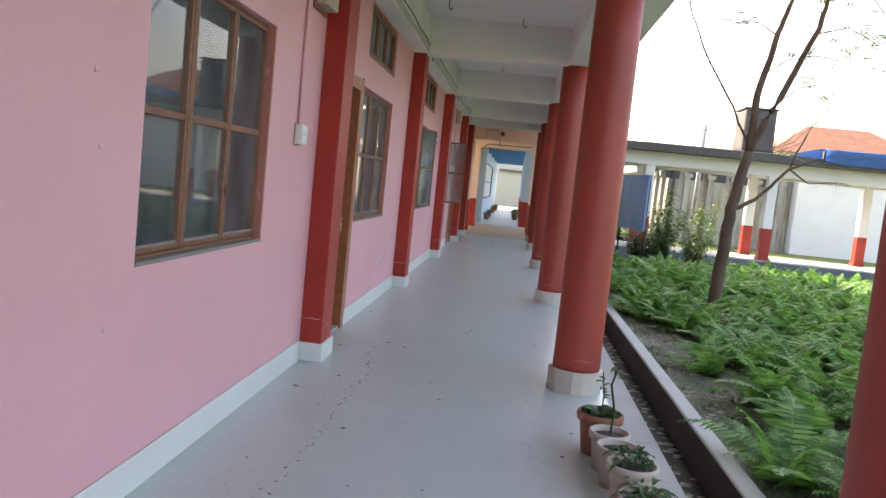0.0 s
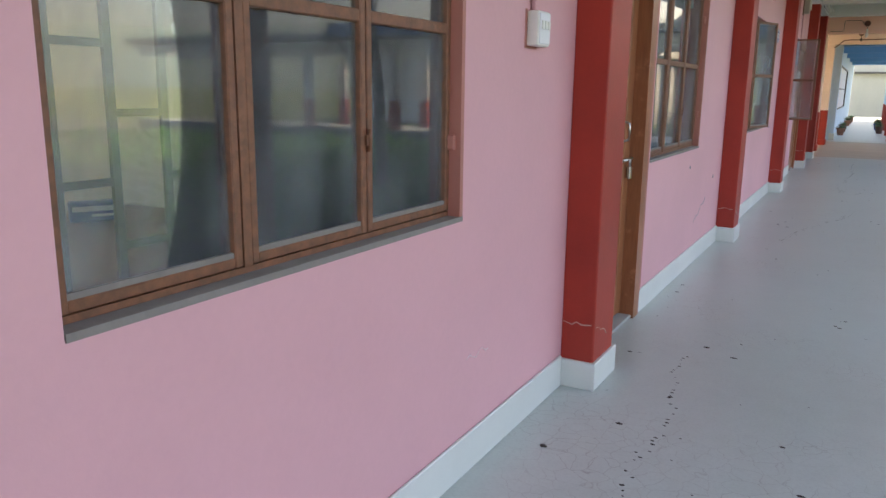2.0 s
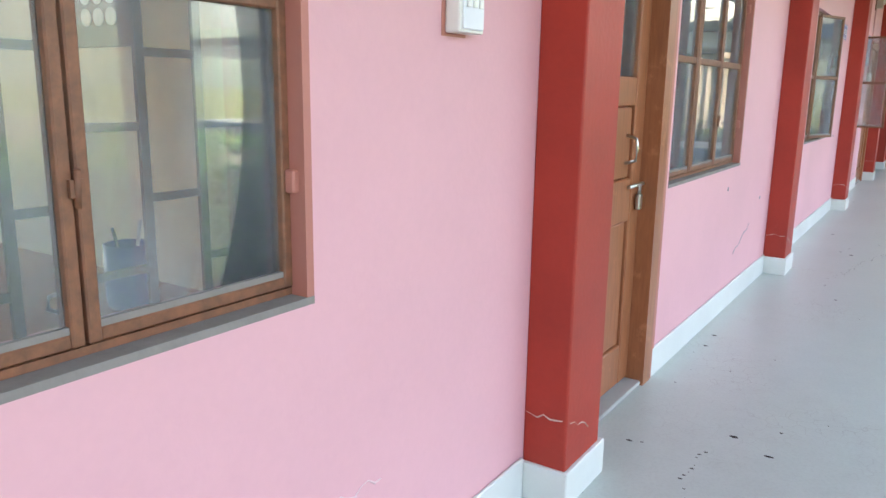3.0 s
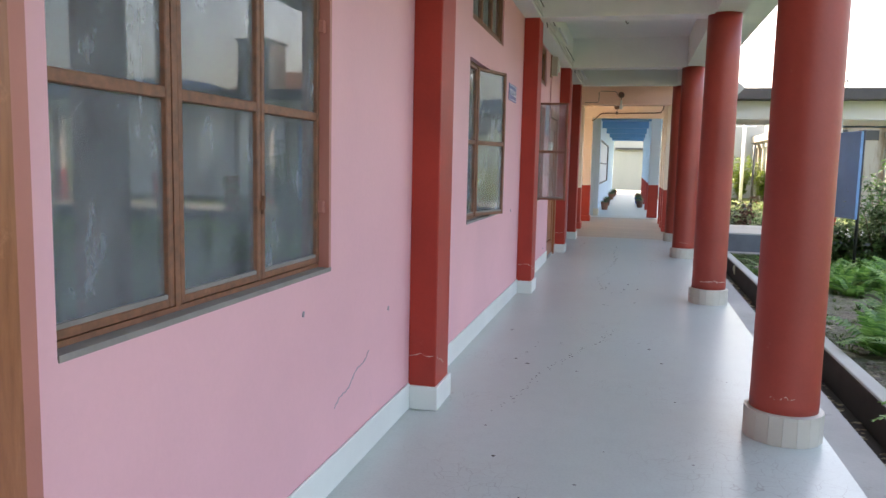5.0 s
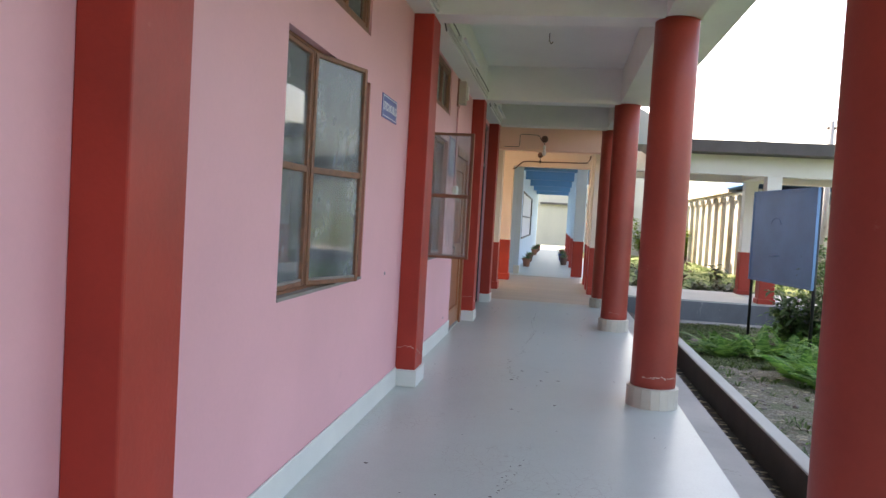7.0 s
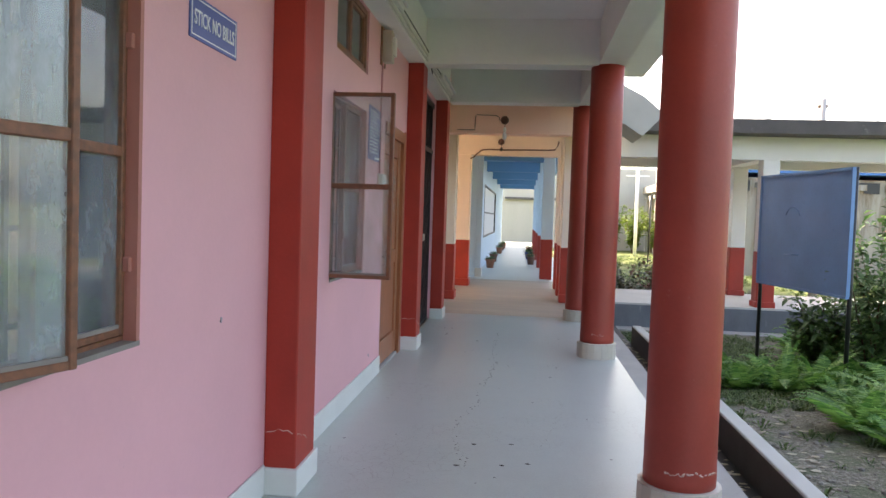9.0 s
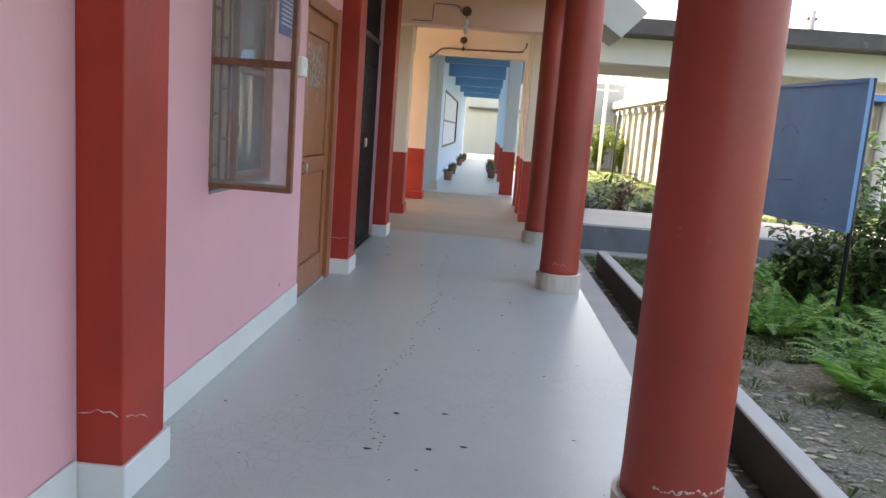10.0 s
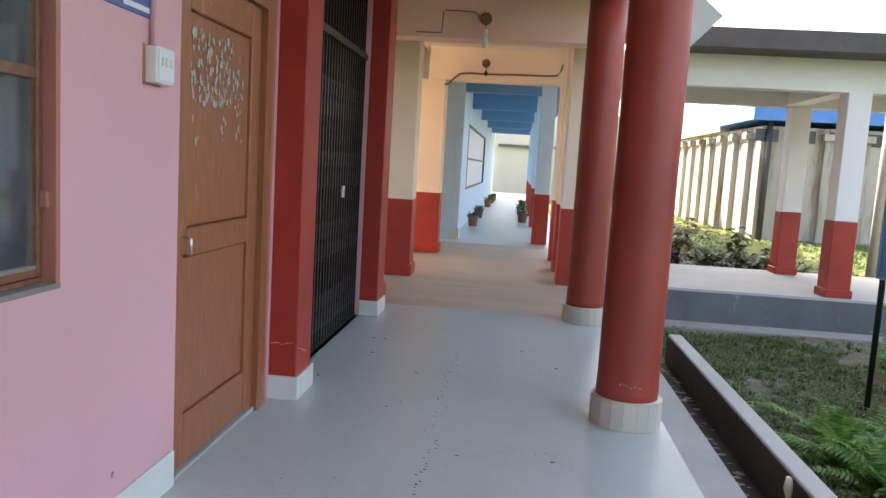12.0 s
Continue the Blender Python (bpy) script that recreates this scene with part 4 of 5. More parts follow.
def potted(x, y, r, h, pot_material, style, label, seed):
    rng = random.Random(seed)
    g = thing("potted_plant", label, "potted plant", (x, y, 0.001), rng.uniform(0, 360), "flower pots")
    part("pot", pot_mesh(r, h), pot_material, g)
    part("soil", turned([(r * 0.83, h * 0.82), (r * 0.83, h * 0.86), (r * 0.3, h * 0.89)], 16), M_SOIL, g)
    bm = bmesh.new()
    z = h * 0.86
    if style == "cabbage":
        for k in range(16):
            a = k * 2.4
            blade_leaf(bm, (0.02 * math.cos(a), 0.02 * math.sin(a), z), (math.cos(a), math.sin(a), 1.3 - 0.05 * k), rng.uniform(0.09, 0.15), 0.075, 0.5)
        for k in range(8):
            a = rng.uniform(0, 6.3)
            blade_leaf(bm, (0.0, 0.0, z + 0.10 + 0.015 * k), (math.cos(a), math.sin(a), 0.5), 0.06, 0.025, 0.4)
        tube([(0, 0, z), (0.01, 0, z + 0.12), (-0.01, 0.01, z + 0.25)], 0.004, 5, bm)
    elif style == "stick":
        tube([(0, 0, z), (0.01, 0.01, z + 0.12), (-0.02, 0.0, z + 0.26), (0.0, -0.01, z + 0.34)], 0.006, 6, bm)
        for k in range(6):
            a = rng.uniform(0, 6.3)
            blade_leaf(bm, (0, 0, z + 0.30 + 0.01 * k), (math.cos(a), math.sin(a), 0.3), 0.06, 0.025, 0.6)
    elif style == "sprig":
        for k in range(9):
            a = k * 2.4
            blade_leaf(bm, (0, 0, z), (math.cos(a), math.sin(a), 0.8), rng.uniform(0.05, 0.09), 0.03, 0.6)
    elif style == "bushy":
        for k in range(46):
            a = rng.uniform(0, 6.3)
            q = rng.uniform(0, r * 0.6)
            blade_leaf(bm, (q * math.cos(a), q * math.sin(a), z + rng.uniform(0, 0.07)), (math.cos(a), math.sin(a), rng.uniform(0.3, 1.6)), rng.uniform(0.05, 0.11), 0.030, 0.7)
    else:
        for k in range(30):
            a = rng.uniform(0, 6.3)
            blade_leaf(bm, (0.02 * math.cos(a), 0.02 * math.sin(a), z), (math.cos(a), math.sin(a), rng.uniform(0.5, 2.2)), rng.uniform(0.16, 0.32), 0.035, 0.5)
    part("foliage", bm, M_LEAF_POT, g)
    return g


potted(1.812, -1.13, 0.122, 0.225, M_TERRA, "cabbage", "terracotta pot with a pale green leafy plant", 1)
potted(1.835, -1.36, 0.102, 0.200, M_PALEPOT, "stick", "pale cement pot with a thin bare stem", 2)
potted(1.850, -1.57, 0.102, 0.200, M_PALEPOT, "sprig", "pale cement pot with a small sprig", 3)
potted(1.882, -1.80, 0.114, 0.205, M_PALEPOT, "bushy", "pale cement pot with a dark bushy plant", 4)
potted(1.850, -1.99, 0.055, 0.140, M_TERRA, "sprig", "small terracotta pot with a dry sprig", 5)
potted(1.875, -2.17, 0.108, 0.200, M_PALEPOT, "bushy", "pale cement pot with dry drooping leaves", 6)
for k, (x, y) in enumerate(((0.16, 24.8), (0.14, 27.6), (0.14, 33.0), (0.14, 36.0), (0.16, 38.0), (1.27, 26.9), (1.27, 28.4), (1.27, 31.0), (1.27, 34.0))):
    potted(x, y, 0.13, 0.24, M_DARKPOT if k % 2 else M_TERRA, "spiky", "dark red pot with a spiky plant in the far corridor", 20 + k)
potted(1.22, 29.8, 0.13, 0.24, M_SIGN, "spiky", "blue pot with a spiky plant in the far corridor", 40)
w = tagged(new("window_20"), "white framed window in the far pale blue wall", "window", kind="structure")
part("window_frame", boxes((-0.12, 24.8, 0.80, -0.045, 24.95, 2.25), (-0.12, 32.6, 0.80, -0.045, 32.8, 2.25), (-0.12, 24.95, 0.80, -0.045, 32.6, 0.84), (-0.12, 24.95, 2.21, -0.045, 32.6, 2.25), (-0.12, 24.95, 1.47, -0.05, 32.6, 1.51)), M_BLACK, w, "black painted window frame")
part("pane", boxes((-0.10, 24.95, 0.84, -0.09, 32.6, 2.21)), M_LETTER, w, "whitened pane")

# ---- floor litter, trails and chips ----
rng = random.Random(3)


def flat_bit(bm, x, y, z, s, rng):
    a0 = rng.uniform(0, 6.3)
    ring = [(x + s * rng.uniform(0.5, 1.1) * math.cos(a0 + q) * 1.5, y + s * rng.uniform(0.5, 1.1) * math.sin(a0 + q)) for q in (0, 1.2, 2.3, 3.4, 4.6, 5.5)]
    top = bm.verts.new((x, y, z + s * 0.25))
    vs = [bm.verts.new((p, q, z)) for p, q in ring]
    for a, b in zip(vs, vs[1:] + vs[:1]):
        bm.faces.new((a, b, top))


def trail(points, rng, size):
    bm = bmesh.new()
    for (x0, y0), (x1, y1) in zip(points, points[1:]):
        n = int(math.hypot(x1 - x0, y1 - y0) / 0.032)
        for i in range(n):
            if rng.random() < 0.22:
                continue
            t = i / n
            flat_bit(bm, x0 + (x1 - x0) * t + rng.gauss(0, 0.017), y0 + (y1 - y0) * t, 0.0005, size * rng.uniform(0.4, 1.2), rng)
    return bm


tagged(part("ant_trail", trail([(0.766, 8.6), (0.672, 8.9), (0.635, 9.4), (0.682, 9.79), (0.751, 10.05), (0.699, 10.43), (0.781, 10.92), (0.805, 11.5), (0.753, 12.46), (0.78, 13.4)], rng, 0.0065), M_DEBRIS), "winding trail of dark crumbs on the floor", "litter", kind="stuff")
tagged(part("dirt_trail", trail([(0.30, -2.4), (0.37, -1.5), (0.343, -0.86), (0.336, -0.65), (0.37, -0.2), (0.31, 0.2), (0.235, 0.72)], rng, 0.007), M_DEBRIS), "winding trail of dark crumbs on the floor", "litter", kind="stuff")
tagged(part("dirt_trail", trail([(0.331, 4.18), (0.444, 4.9), (0.65, 5.6), (0.79, 5.95), (0.88, 6.43)], rng, 0.007), M_DEBRIS), "broken trail of dark crumbs on the floor", "litter", kind="stuff")
bm = bmesh.new()
for k in range(150):
    flat_bit(bm, rng.uniform(-0.1, 1.75), rng.uniform(-5, 14.5), 0.0005, rng.choice((0.004, 0.005, 0.007, 0.012)), rng)
for x, y in ((0.33, 0.89), (0.48, 0.79), (0.0, -0.62), (0.775, 9.0), (0.706, 8.6), (0.95, 8.645), (1.093, 8.7), (0.34, 5.15)):
    flat_bit(bm, x, y, 0.0005, 0.015, rng)
tagged(part("floor_litter", bm, M_DEBRIS), "scattered dry crumbs and leaf bits on the floor", "litter", kind="stuff")


def scratch(points, x, w, material, label):
    r2 = random.Random(len(points))
    bm = tube([(x, y, z) for y, z in points], [w * r2.uniform(0.3, 0.8) for p in points], 5)
    tagged(part("wall_scratch", bm, material), label, "scratch")


M_GREYMARK = surface("bare_plaster", (0.34, 0.33, 0.34), 0.9, 0.2, 20, 90, 0.3)
M_PALEMARK = surface("scraped_paint", (0.72, 0.52, 0.53), 0.9, 0.1, 20, 90, 0.2)
scratch([(2.93 + 0.016 * i, 0.335 + 0.0055 * i + 0.011 * math.sin(i * 0.5) + 0.003 * math.sin(i * 2.3)) for i in range(27)], WALL, 0.0045, M_GREYMARK, "grey scratch in the pink plaster")
scratch([(-0.95 + 0.025 * i, 0.42 + 0.012 * math.sin(i * 1.7)) for i in range(8)], WALL, 0.005, M_PALEMARK, "pale scrape on the pink paint")
for y, z in ((3.62, 0.62), (2.62, 0.78), (-2.75, 1.6), (-2.70, 1.35), (-2.6, 0.7), (10.4, 0.22), (7.45, 0.9)):
    scratch([(y, z), (y + 0.006, z + 0.02)], WALL, 0.008, M_GREYMARK if y > 0 else M_PALEMARK, "small chip in the wall paint")
M_CHIP = surface("chipped_plaster", (0.56, 0.40, 0.34), 0.9, 0.2, 20, 90, 0.3)
for k, y in ((2, COLS[2]), (3, COLS[3]), (4, COLS[4]), (5, COLS[5])):
    bm = bmesh.new()
    r2 = random.Random(k)
    a0 = -2.3 + 0.5 * r2.random()
    z, pts = 0.235, []
    count = 78 if k == 4 else 34
    for i in range(count):
        z += 0.010 * noise.noise((i * 0.23, k, 0.0)) + r2.uniform(-0.0025, 0.0025) + (0.235 - z) * 0.06
        pts.append((1.788 + 0.1632 * math.cos(a0 + 0.022 * i), y + 0.1632 * math.sin(a0 + 0.022 * i), z))
    tube(pts, [max(0.0006, (0.0062 if k == 4 else 0.0030) * (0.55 + 1.3 * noise.noise((i * 0.37, k, 4.0)))) for i in range(count)], 5, bm)
    tagged(part("paint_chip", bm, M_CHIP), "cracked ring where column paint has flaked", "paint chip")
for k, y in enumerate(BAYS[2:]):
    r2 = random.Random(30 + k)
    bm = tube([(-0.165 + 0.022 * i, y - 0.001, 0.31 + r2.uniform(-0.012, 0.012)) for i in range(7)] + [(-0.014, y + 0.03 + 0.03 * i, 0.29 - 0.012 * i + r2.uniform(-0.01, 0.01)) for i in range(6)], [r2.uniform(0.0008, 0.0035) for i in range(13)], 5)
    tagged(part("paint_chip", bm, M_CHIP), "cracked line where pilaster paint has flaked", "paint chip")

# ---- garden ----
def frond(bm, foot, turn, length, lean, rng):
    """A fern frond: a rib that rises and arches over, with paired leaflets that shorten to the tip."""
    d = Vector((math.cos(turn), math.sin(turn), 0))
    side = Vector((-d.y, d.x, 0))
    n = 21
    bow = rng.uniform(0.035, 0.11)
    d = (d + side * rng.uniform(-0.25, 0.25)).normalized()
    p, tilt, spine = Vector(foot), lean, []
    for i in range(n + 1):
        spine.append(p.copy())
        p = p + (d * math.sin(tilt) + Vector((0, 0, math.cos(tilt)))) * (length / n)
        tilt += 0.8 * bow * (0.4 + 1.2 * i / n)
    for i in range(2, n):
        t = i / n
        reach = length * 0.20 * math.sin(math.pi * min(1, 0.22 + 0.78 * t)) ** 0.8 * (1.1 - 0.4 * t)
        p, along = spine[i], spine[i + 1] - spine[i]
        up = side.cross(along).normalized() * -1
        for s in (1, -1):
            out = side * (s * reach)
            tip = p + out + along * 1.2 - up * (0.10 * reach) + Vector((0, 0, rng.uniform(-0.012, 0.006)))
            vs = [bm.verts.new(c) for c in (p + along * 0.08, p + along * 0.80, p + out * 0.55 + along * 1.32, tip, p + out * 0.55 + along * 0.36)]
            bm.faces.new(vs if s > 0 else vs[::-1])
    for a, b in zip(spine, spine[1:]):
        w = side * 0.004
        bm.faces.new([bm.verts.new(c) for c in (a - w, a + w, b + w, b - w)])


def frond_mesh(seed):
    rng = random.Random(seed)
    bm = bmesh.new()
    frond(bm, (0, 0, -0.02), 0.0, rng.uniform(0.38, 0.70), rng.uniform(0.10, 0.95), rng)
    return bm


frond_meshes = [mesh_of("frond", frond_mesh(s), M_LEAF_FERN) for s in range(14)]


def fern_layout(seed):
    """The fronds of one clump: which leaf, and how it is turned round the foot."""
    rng = random.Random(seed)
    n = rng.randint(13, 17)
    return [(rng.choice(frond_meshes), pose(rng.uniform(-0.05, 0.05), rng.uniform(-0.05, 0.05), 0, 0, 0, 360 * k / n + rng.uniform(-22, 22)) @ Matrix.Scale(rng.uniform(0.75, 1.15), 4)) for k in range(n)]


def fern(place, layout):
    f = tagged(new("fern"), "bright green fern clump in the garden bed", "fern", "ferns of the garden")
    f.matrix_world = place
    for me, m in layout:
        leaf = new("frond", me)
        leaf.parent = f
        leaf.matrix_basis = m


def fern_edge(y):
    """How far from the kerb the ferns begin."""
    return 2.98 + 0.2 * math.sin(y * 0.9) + 0.15 * math.sin(y * 2.3 + 1) + (0.35 if 8.0 < y else 0.0)


rng = random.Random(21)
spots = []
for k in range(6000):
    x, y = rng.uniform(2.85, 8.0), rng.uniform(-1.5, 16.2)
    if x < fern_edge(y) or (y > 13.2 and x < 4.6) or rng.random() < (x - 3.1) / 14:
        continue
    if math.hypot(x - 3.9, y - 4.5) < 0.55:
        continue
    if all((x - a) ** 2 + (y - b) ** 2 > 0.33 ** 2 for a, b in spots):
        spots.append((x, y))
    if len(spots) >= 295:
        break
layouts = [fern_layout(s) for s in range(40)]
for x, y in spots:
    fern(pose(x, y, ground_height(x, y) - 0.01, rng.uniform(-6, 6), rng.uniform(-6, 6), rng.uniform(0, 360)) @ Matrix.Scale(rng.uniform(0.65, 1.2), 4), rng.choice(layouts))


def scatter(name, places, material, label, category):
    """Many plants joined into one mesh."""
    coords_, faces_ = [], []
    for me, m in places:
        co = np.empty(len(me.vertices) * 3)
        me.vertices.foreach_get("co", co)
        co = co.reshape(-1, 3) @ np.array(m.to_3x3()).T + np.array(m.translation)
        base = len(coords_)
        coords_.extend(co.tolist())
        faces_.extend([[base + i for i in p.vertices] for p in me.polygons])
    me = bpy.data.meshes.new(name)
    me.from_pydata(coords_, [], faces_)
    me.materials.append(material)
    return tagged(new(name, me), label, category, kind="stuff")


places = []
for k in range(330):
    x, y = rng.uniform(4.2, 16), rng.uniform(-3, 16.4)
    if x < 7 and y > 13.0:
        continue
    m = pose(x, y, ground_height(x, y) - 0.01, 0, 0, rng.uniform(0, 360)) @ Matrix.Scale(rng.uniform(0.9, 1.4), 4)
    places.extend((me, m @ q) for me, q in rng.choice(layouts))
scatter("fern_bed", places, M_LEAF_FERN, "mass of green ferns further out in the garden", "ferns")
places = []
for k in range(45):
    x, y = rng.uniform(2.8, 6.5), rng.uniform(20.4, 24.5)
    m = pose(x, y, -0.43, 0, 0, rng.uniform(0, 360)) @ Matrix.Scale(rng.uniform(0.7, 1.1), 4)
    places.extend((me, m @ q) for me, q in rng.choice(layouts))
scatter("weed_bed", places, M_LEAF_WEED, "dull green weeds behind the covered way", "weeds")

# low weeds and grass
tufts = []
for s in range(4):
    r2 = random.Random(100 + s)
    bm = bmesh.new()
    for k in range(16):
        a = r2.uniform(0, 6.3)
        q = r2.uniform(0, 0.05)
        blade_leaf(bm, (q * math.cos(a), q * math.sin(a), -0.005), (math.cos(a), math.sin(a), r2.uniform(0.5, 2.5)), r2.uniform(0.06, 0.16), r2.uniform(0.008, 0.022), 0.6, 2)
    tufts.append(mesh_of("grass_tuft", bm, M_LEAF_GRASS))
places = []
for k in range(3000):
    x, y = (rng.uniform(2.64, 7.5), rng.uniform(-3, 16.7)) if k < 1500 else (rng.uniform(2.64, 4.4), rng.uniform(11.0, 16.6))
    near = x < fern_edge(y)
    if near and y < 10.5 and rng.random() < 0.15:
        continue
    places.append((rng.choice(tufts), pose(x, y, ground_height(x, y), 0, 0, rng.uniform(0, 360)) @ Matrix.Scale(rng.uniform(0.5, 1.3), 4)))
scatter("grass", places, M_LEAF_GRASS, "low grass and weeds on the garden soil", "grass")
places = []
for k in range(1600):
    x, y = rng.uniform(2.7, 12), rng.uniform(20, 45)
    places.append((rng.choice(tufts), pose(x, y, -0.43, 0, 0, rng.uniform(0, 360)) @ Matrix.Scale(rng.uniform(1.2, 2.6), 4)))
scatter("meadow", places, M_LEAF_GRASS, "sunlit grass beyond the covered way", "grass")

# dry leaves, pebbles, drain rubbish
bm = bmesh.new()
for k in range(7500):
    x, y = 2.63 + abs(rng.gauss(0, 0.7)), rng.uniform(-3.5, 16.5)
    if noise.noise((x * 2.4, y * 2.4, 5.0)) + 0.5 * noise.noise((x * 9, y * 9, 2.0)) < rng.uniform(-0.15, 0.4):
        continue
    z = ground_height(x, y) + 0.006
    flat_bit(bm, x, y, z, rng.choice((0.004, 0.006, 0.008, 0.011, 0.018, 0.026)), rng)
for k in range(900):
    flat_bit(bm, rng.uniform(2.21, 2.475), rng.uniform(-3.5, 15), -0.246, rng.uniform(0.010, 0.032), rng)
tagged(part("leaf_litter", bm, M_LITTER), "dry leaves strewn on soil and in the drain", "litter", kind="stuff")
bm = bmesh.new()
for k in range(1300):
    x, y = 2.64 + abs(rng.gauss(0, 0.45)), rng.uniform(-3.5, 16.5)
    s = rng.choice((0.004, 0.005, 0.007, 0.010, 0.013, 0.022)) * rng.uniform(0.7, 1.3)
    m = Matrix.Translation((x, y, ground_height(x, y) + s * 0.15)) @ Matrix.Rotation(rng.uniform(0, 6), 4, "Z") @ Matrix.Diagonal((s * rng.uniform(0.8, 1.6), s, s * rng.uniform(0.5, 0.9), 1))
    bmesh.ops.create_icosphere(bm, subdivisions=1, radius=1, matrix=m)
M_PEBBLE = surface("pebble", (0.24, 0.22, 0.185), 0.85, 0.3, 12, 70, 0.3)
tagged(part("pebbles", bm, M_PEBBLE), "grey pebbles and rubble on the soil strip", "pebbles", kind="stuff")


# ---- tree ----
def limb(bm, points, r0, r1, steps=6, wobble=0.02, seed=0):
    rng = random.Random(seed)
    pts, rad = [], []
    for a, b in zip(points, points[1:]):
        for i in range(steps):
            t = i / steps
            pts.append(Vector(a).lerp(Vector(b), t) + Vector((rng.uniform(-wobble, wobble), rng.uniform(-wobble, wobble), 0)))
    pts.append(Vector(points[-1]))
    n = len(pts)
    rad = [r0 + (r1 - r0) * i / (n - 1) for i in range(n)]
    tube(pts, rad, 10, bm)
    return pts


def spray(bm, foot, way, length, rng, leaf=0.035):
    """A feathery compound leaf: a rib with many small paired leaflets."""
    way = Vector(way).normalized()
    side = way.cross(Vector((0, 0, 1)))
    side = side.normalized() if side.length > 1e-3 else Vector((1, 0, 0))
    n = 9
    for i in range(1, n + 1):
        t = i / n
        p = Vector(foot) + way * (length * t) + Vector((0, 0, -0.25 * length * t * t))
        for s in (1, -1):
            tip = p + side * (s * leaf * 1.7) + way * leaf * 0.6 + Vector((0, 0, rng.uniform(-0.3, 0.2) * leaf))
            w = way * leaf * 0.42
            mid = (p + tip) * 0.5
            bm.faces.new([bm.verts.new(c) for c in (p, mid - w, tip, mid + w)])


tree = thing("tree", "slender tree with a forked trunk and sparse feathery leaves", "tree", (-0.085, 0, 0))
bm = bmesh.new()
gz = ground_height(3.99, 4.8) - 0.1
limb(bm, [(3.99, 4.8, gz), (4.03, 4.8, 0.78), (4.06, 4.8, 1.38), (4.18, 4.8, 2.12)], 0.085, 0.062, 5, 0.008, 1)
ends = []
for k, (pts, r0, r1) in enumerate((
        ([(4.18, 4.8, 2.10), (4.19, 4.82, 2.84), (4.37, 4.9, 3.63), (4.50, 4.95, 4.06), (4.7, 5.1, 5.2)], 0.052, 0.018),
        ([(4.18, 4.8, 2.12), (4.42, 4.7, 2.78), (4.74, 4.6, 3.65), (4.81, 4.6, 4.08), (5.0, 4.4, 5.3)], 0.048, 0.016),
        ([(4.05, 4.8, 1.36), (4.2, 4.8, 1.44), (4.36, 4.8, 1.55), (4.69, 4.78, 1.95), (5.0, 4.7, 2.1), (5.5, 4.6, 2.0)], 0.034, 0.006),
        ([(4.16, 4.8, 2.2), (3.9, 4.8, 2.67), (3.42, 4.8, 3.42), (3.19, 4.8, 3.97), (3.0, 4.8, 4.6)], 0.016, 0.006),
        ([(4.69, 4.78, 1.95), (4.9, 4.8, 2.5), (5.2, 4.8, 2.9)], 0.012, 0.004),
        ([(4.69, 4.78, 1.95), (5.0, 4.9, 1.8), (5.4, 5.0, 1.85)], 0.012, 0.004),
        ([(4.40, 4.7, 2.72), (4.65, 4.8, 2.95), (4.95, 4.9, 3.05)], 0.010, 0.004),
        ([(4.25, 4.85, 3.1), (4.5, 4.8, 3.3), (4.75, 4.8, 3.35)], 0.010, 0.004),
        ([(4.37, 4.9, 3.6), (4.1, 4.9, 3.75), (3.8, 4.9, 3.7)], 0.010, 0.004),
        ([(4.74, 4.6, 3.6), (5.1, 4.6, 3.7), (5.5, 4.6, 3.5)], 0.010, 0.004),
        ([(4.80, 4.6, 4.0), (5.3, 4.6, 4.1), (5.7, 4.5, 3.6)], 0.012, 0.004))):
    got = limb(bm, pts, r0, r1, 5, 0.012, k + 2)
    ends.append((got, k))
part("trunk", bm, M_BARK, tree)
bm = bmesh.new()
r2 = random.Random(77)
for got, k in ends:
    if k in (2, 4, 5):
        count = 5
    else:
        count = 22 if k in (0, 1, 9, 10) else 12
    for j in range(count):
        p = got[r2.randint(len(got) * 2 // 3, len(got) - 1)]
        a = r2.uniform(0, 6.3)
        spray(bm, p, (math.cos(a), math.sin(a), r2.uniform(-0.3, 0.6)), r2.uniform(0.25, 0.5), r2, 0.030)
for cx, cy, cz, n in ((5.05, 4.6, 3.45, 34), (5.55, 4.6, 3.05, 40), (5.6, 4.6, 3.6, 30), (4.6, 4.8, 3.55, 10), (3.75, 4.8, 3.72, 7), (3.9, 4.8, 2.75, 5), (4.9, 4.7, 3.9, 10), (3.95, 4.8, 3.3, 5)):
    for j in range(n):
        a = r2.uniform(0, 6.3)
        spray(bm, (cx + r2.gauss(0, 0.13), cy + r2.gauss(0, 0.13), cz + r2.gauss(0, 0.13)), (math.cos(a), math.sin(a), r2.uniform(-0.5, 0.4)), r2.uniform(0.15, 0.3), r2, 0.026)
part("crown", bm, M_LEAF_TREE, tree)


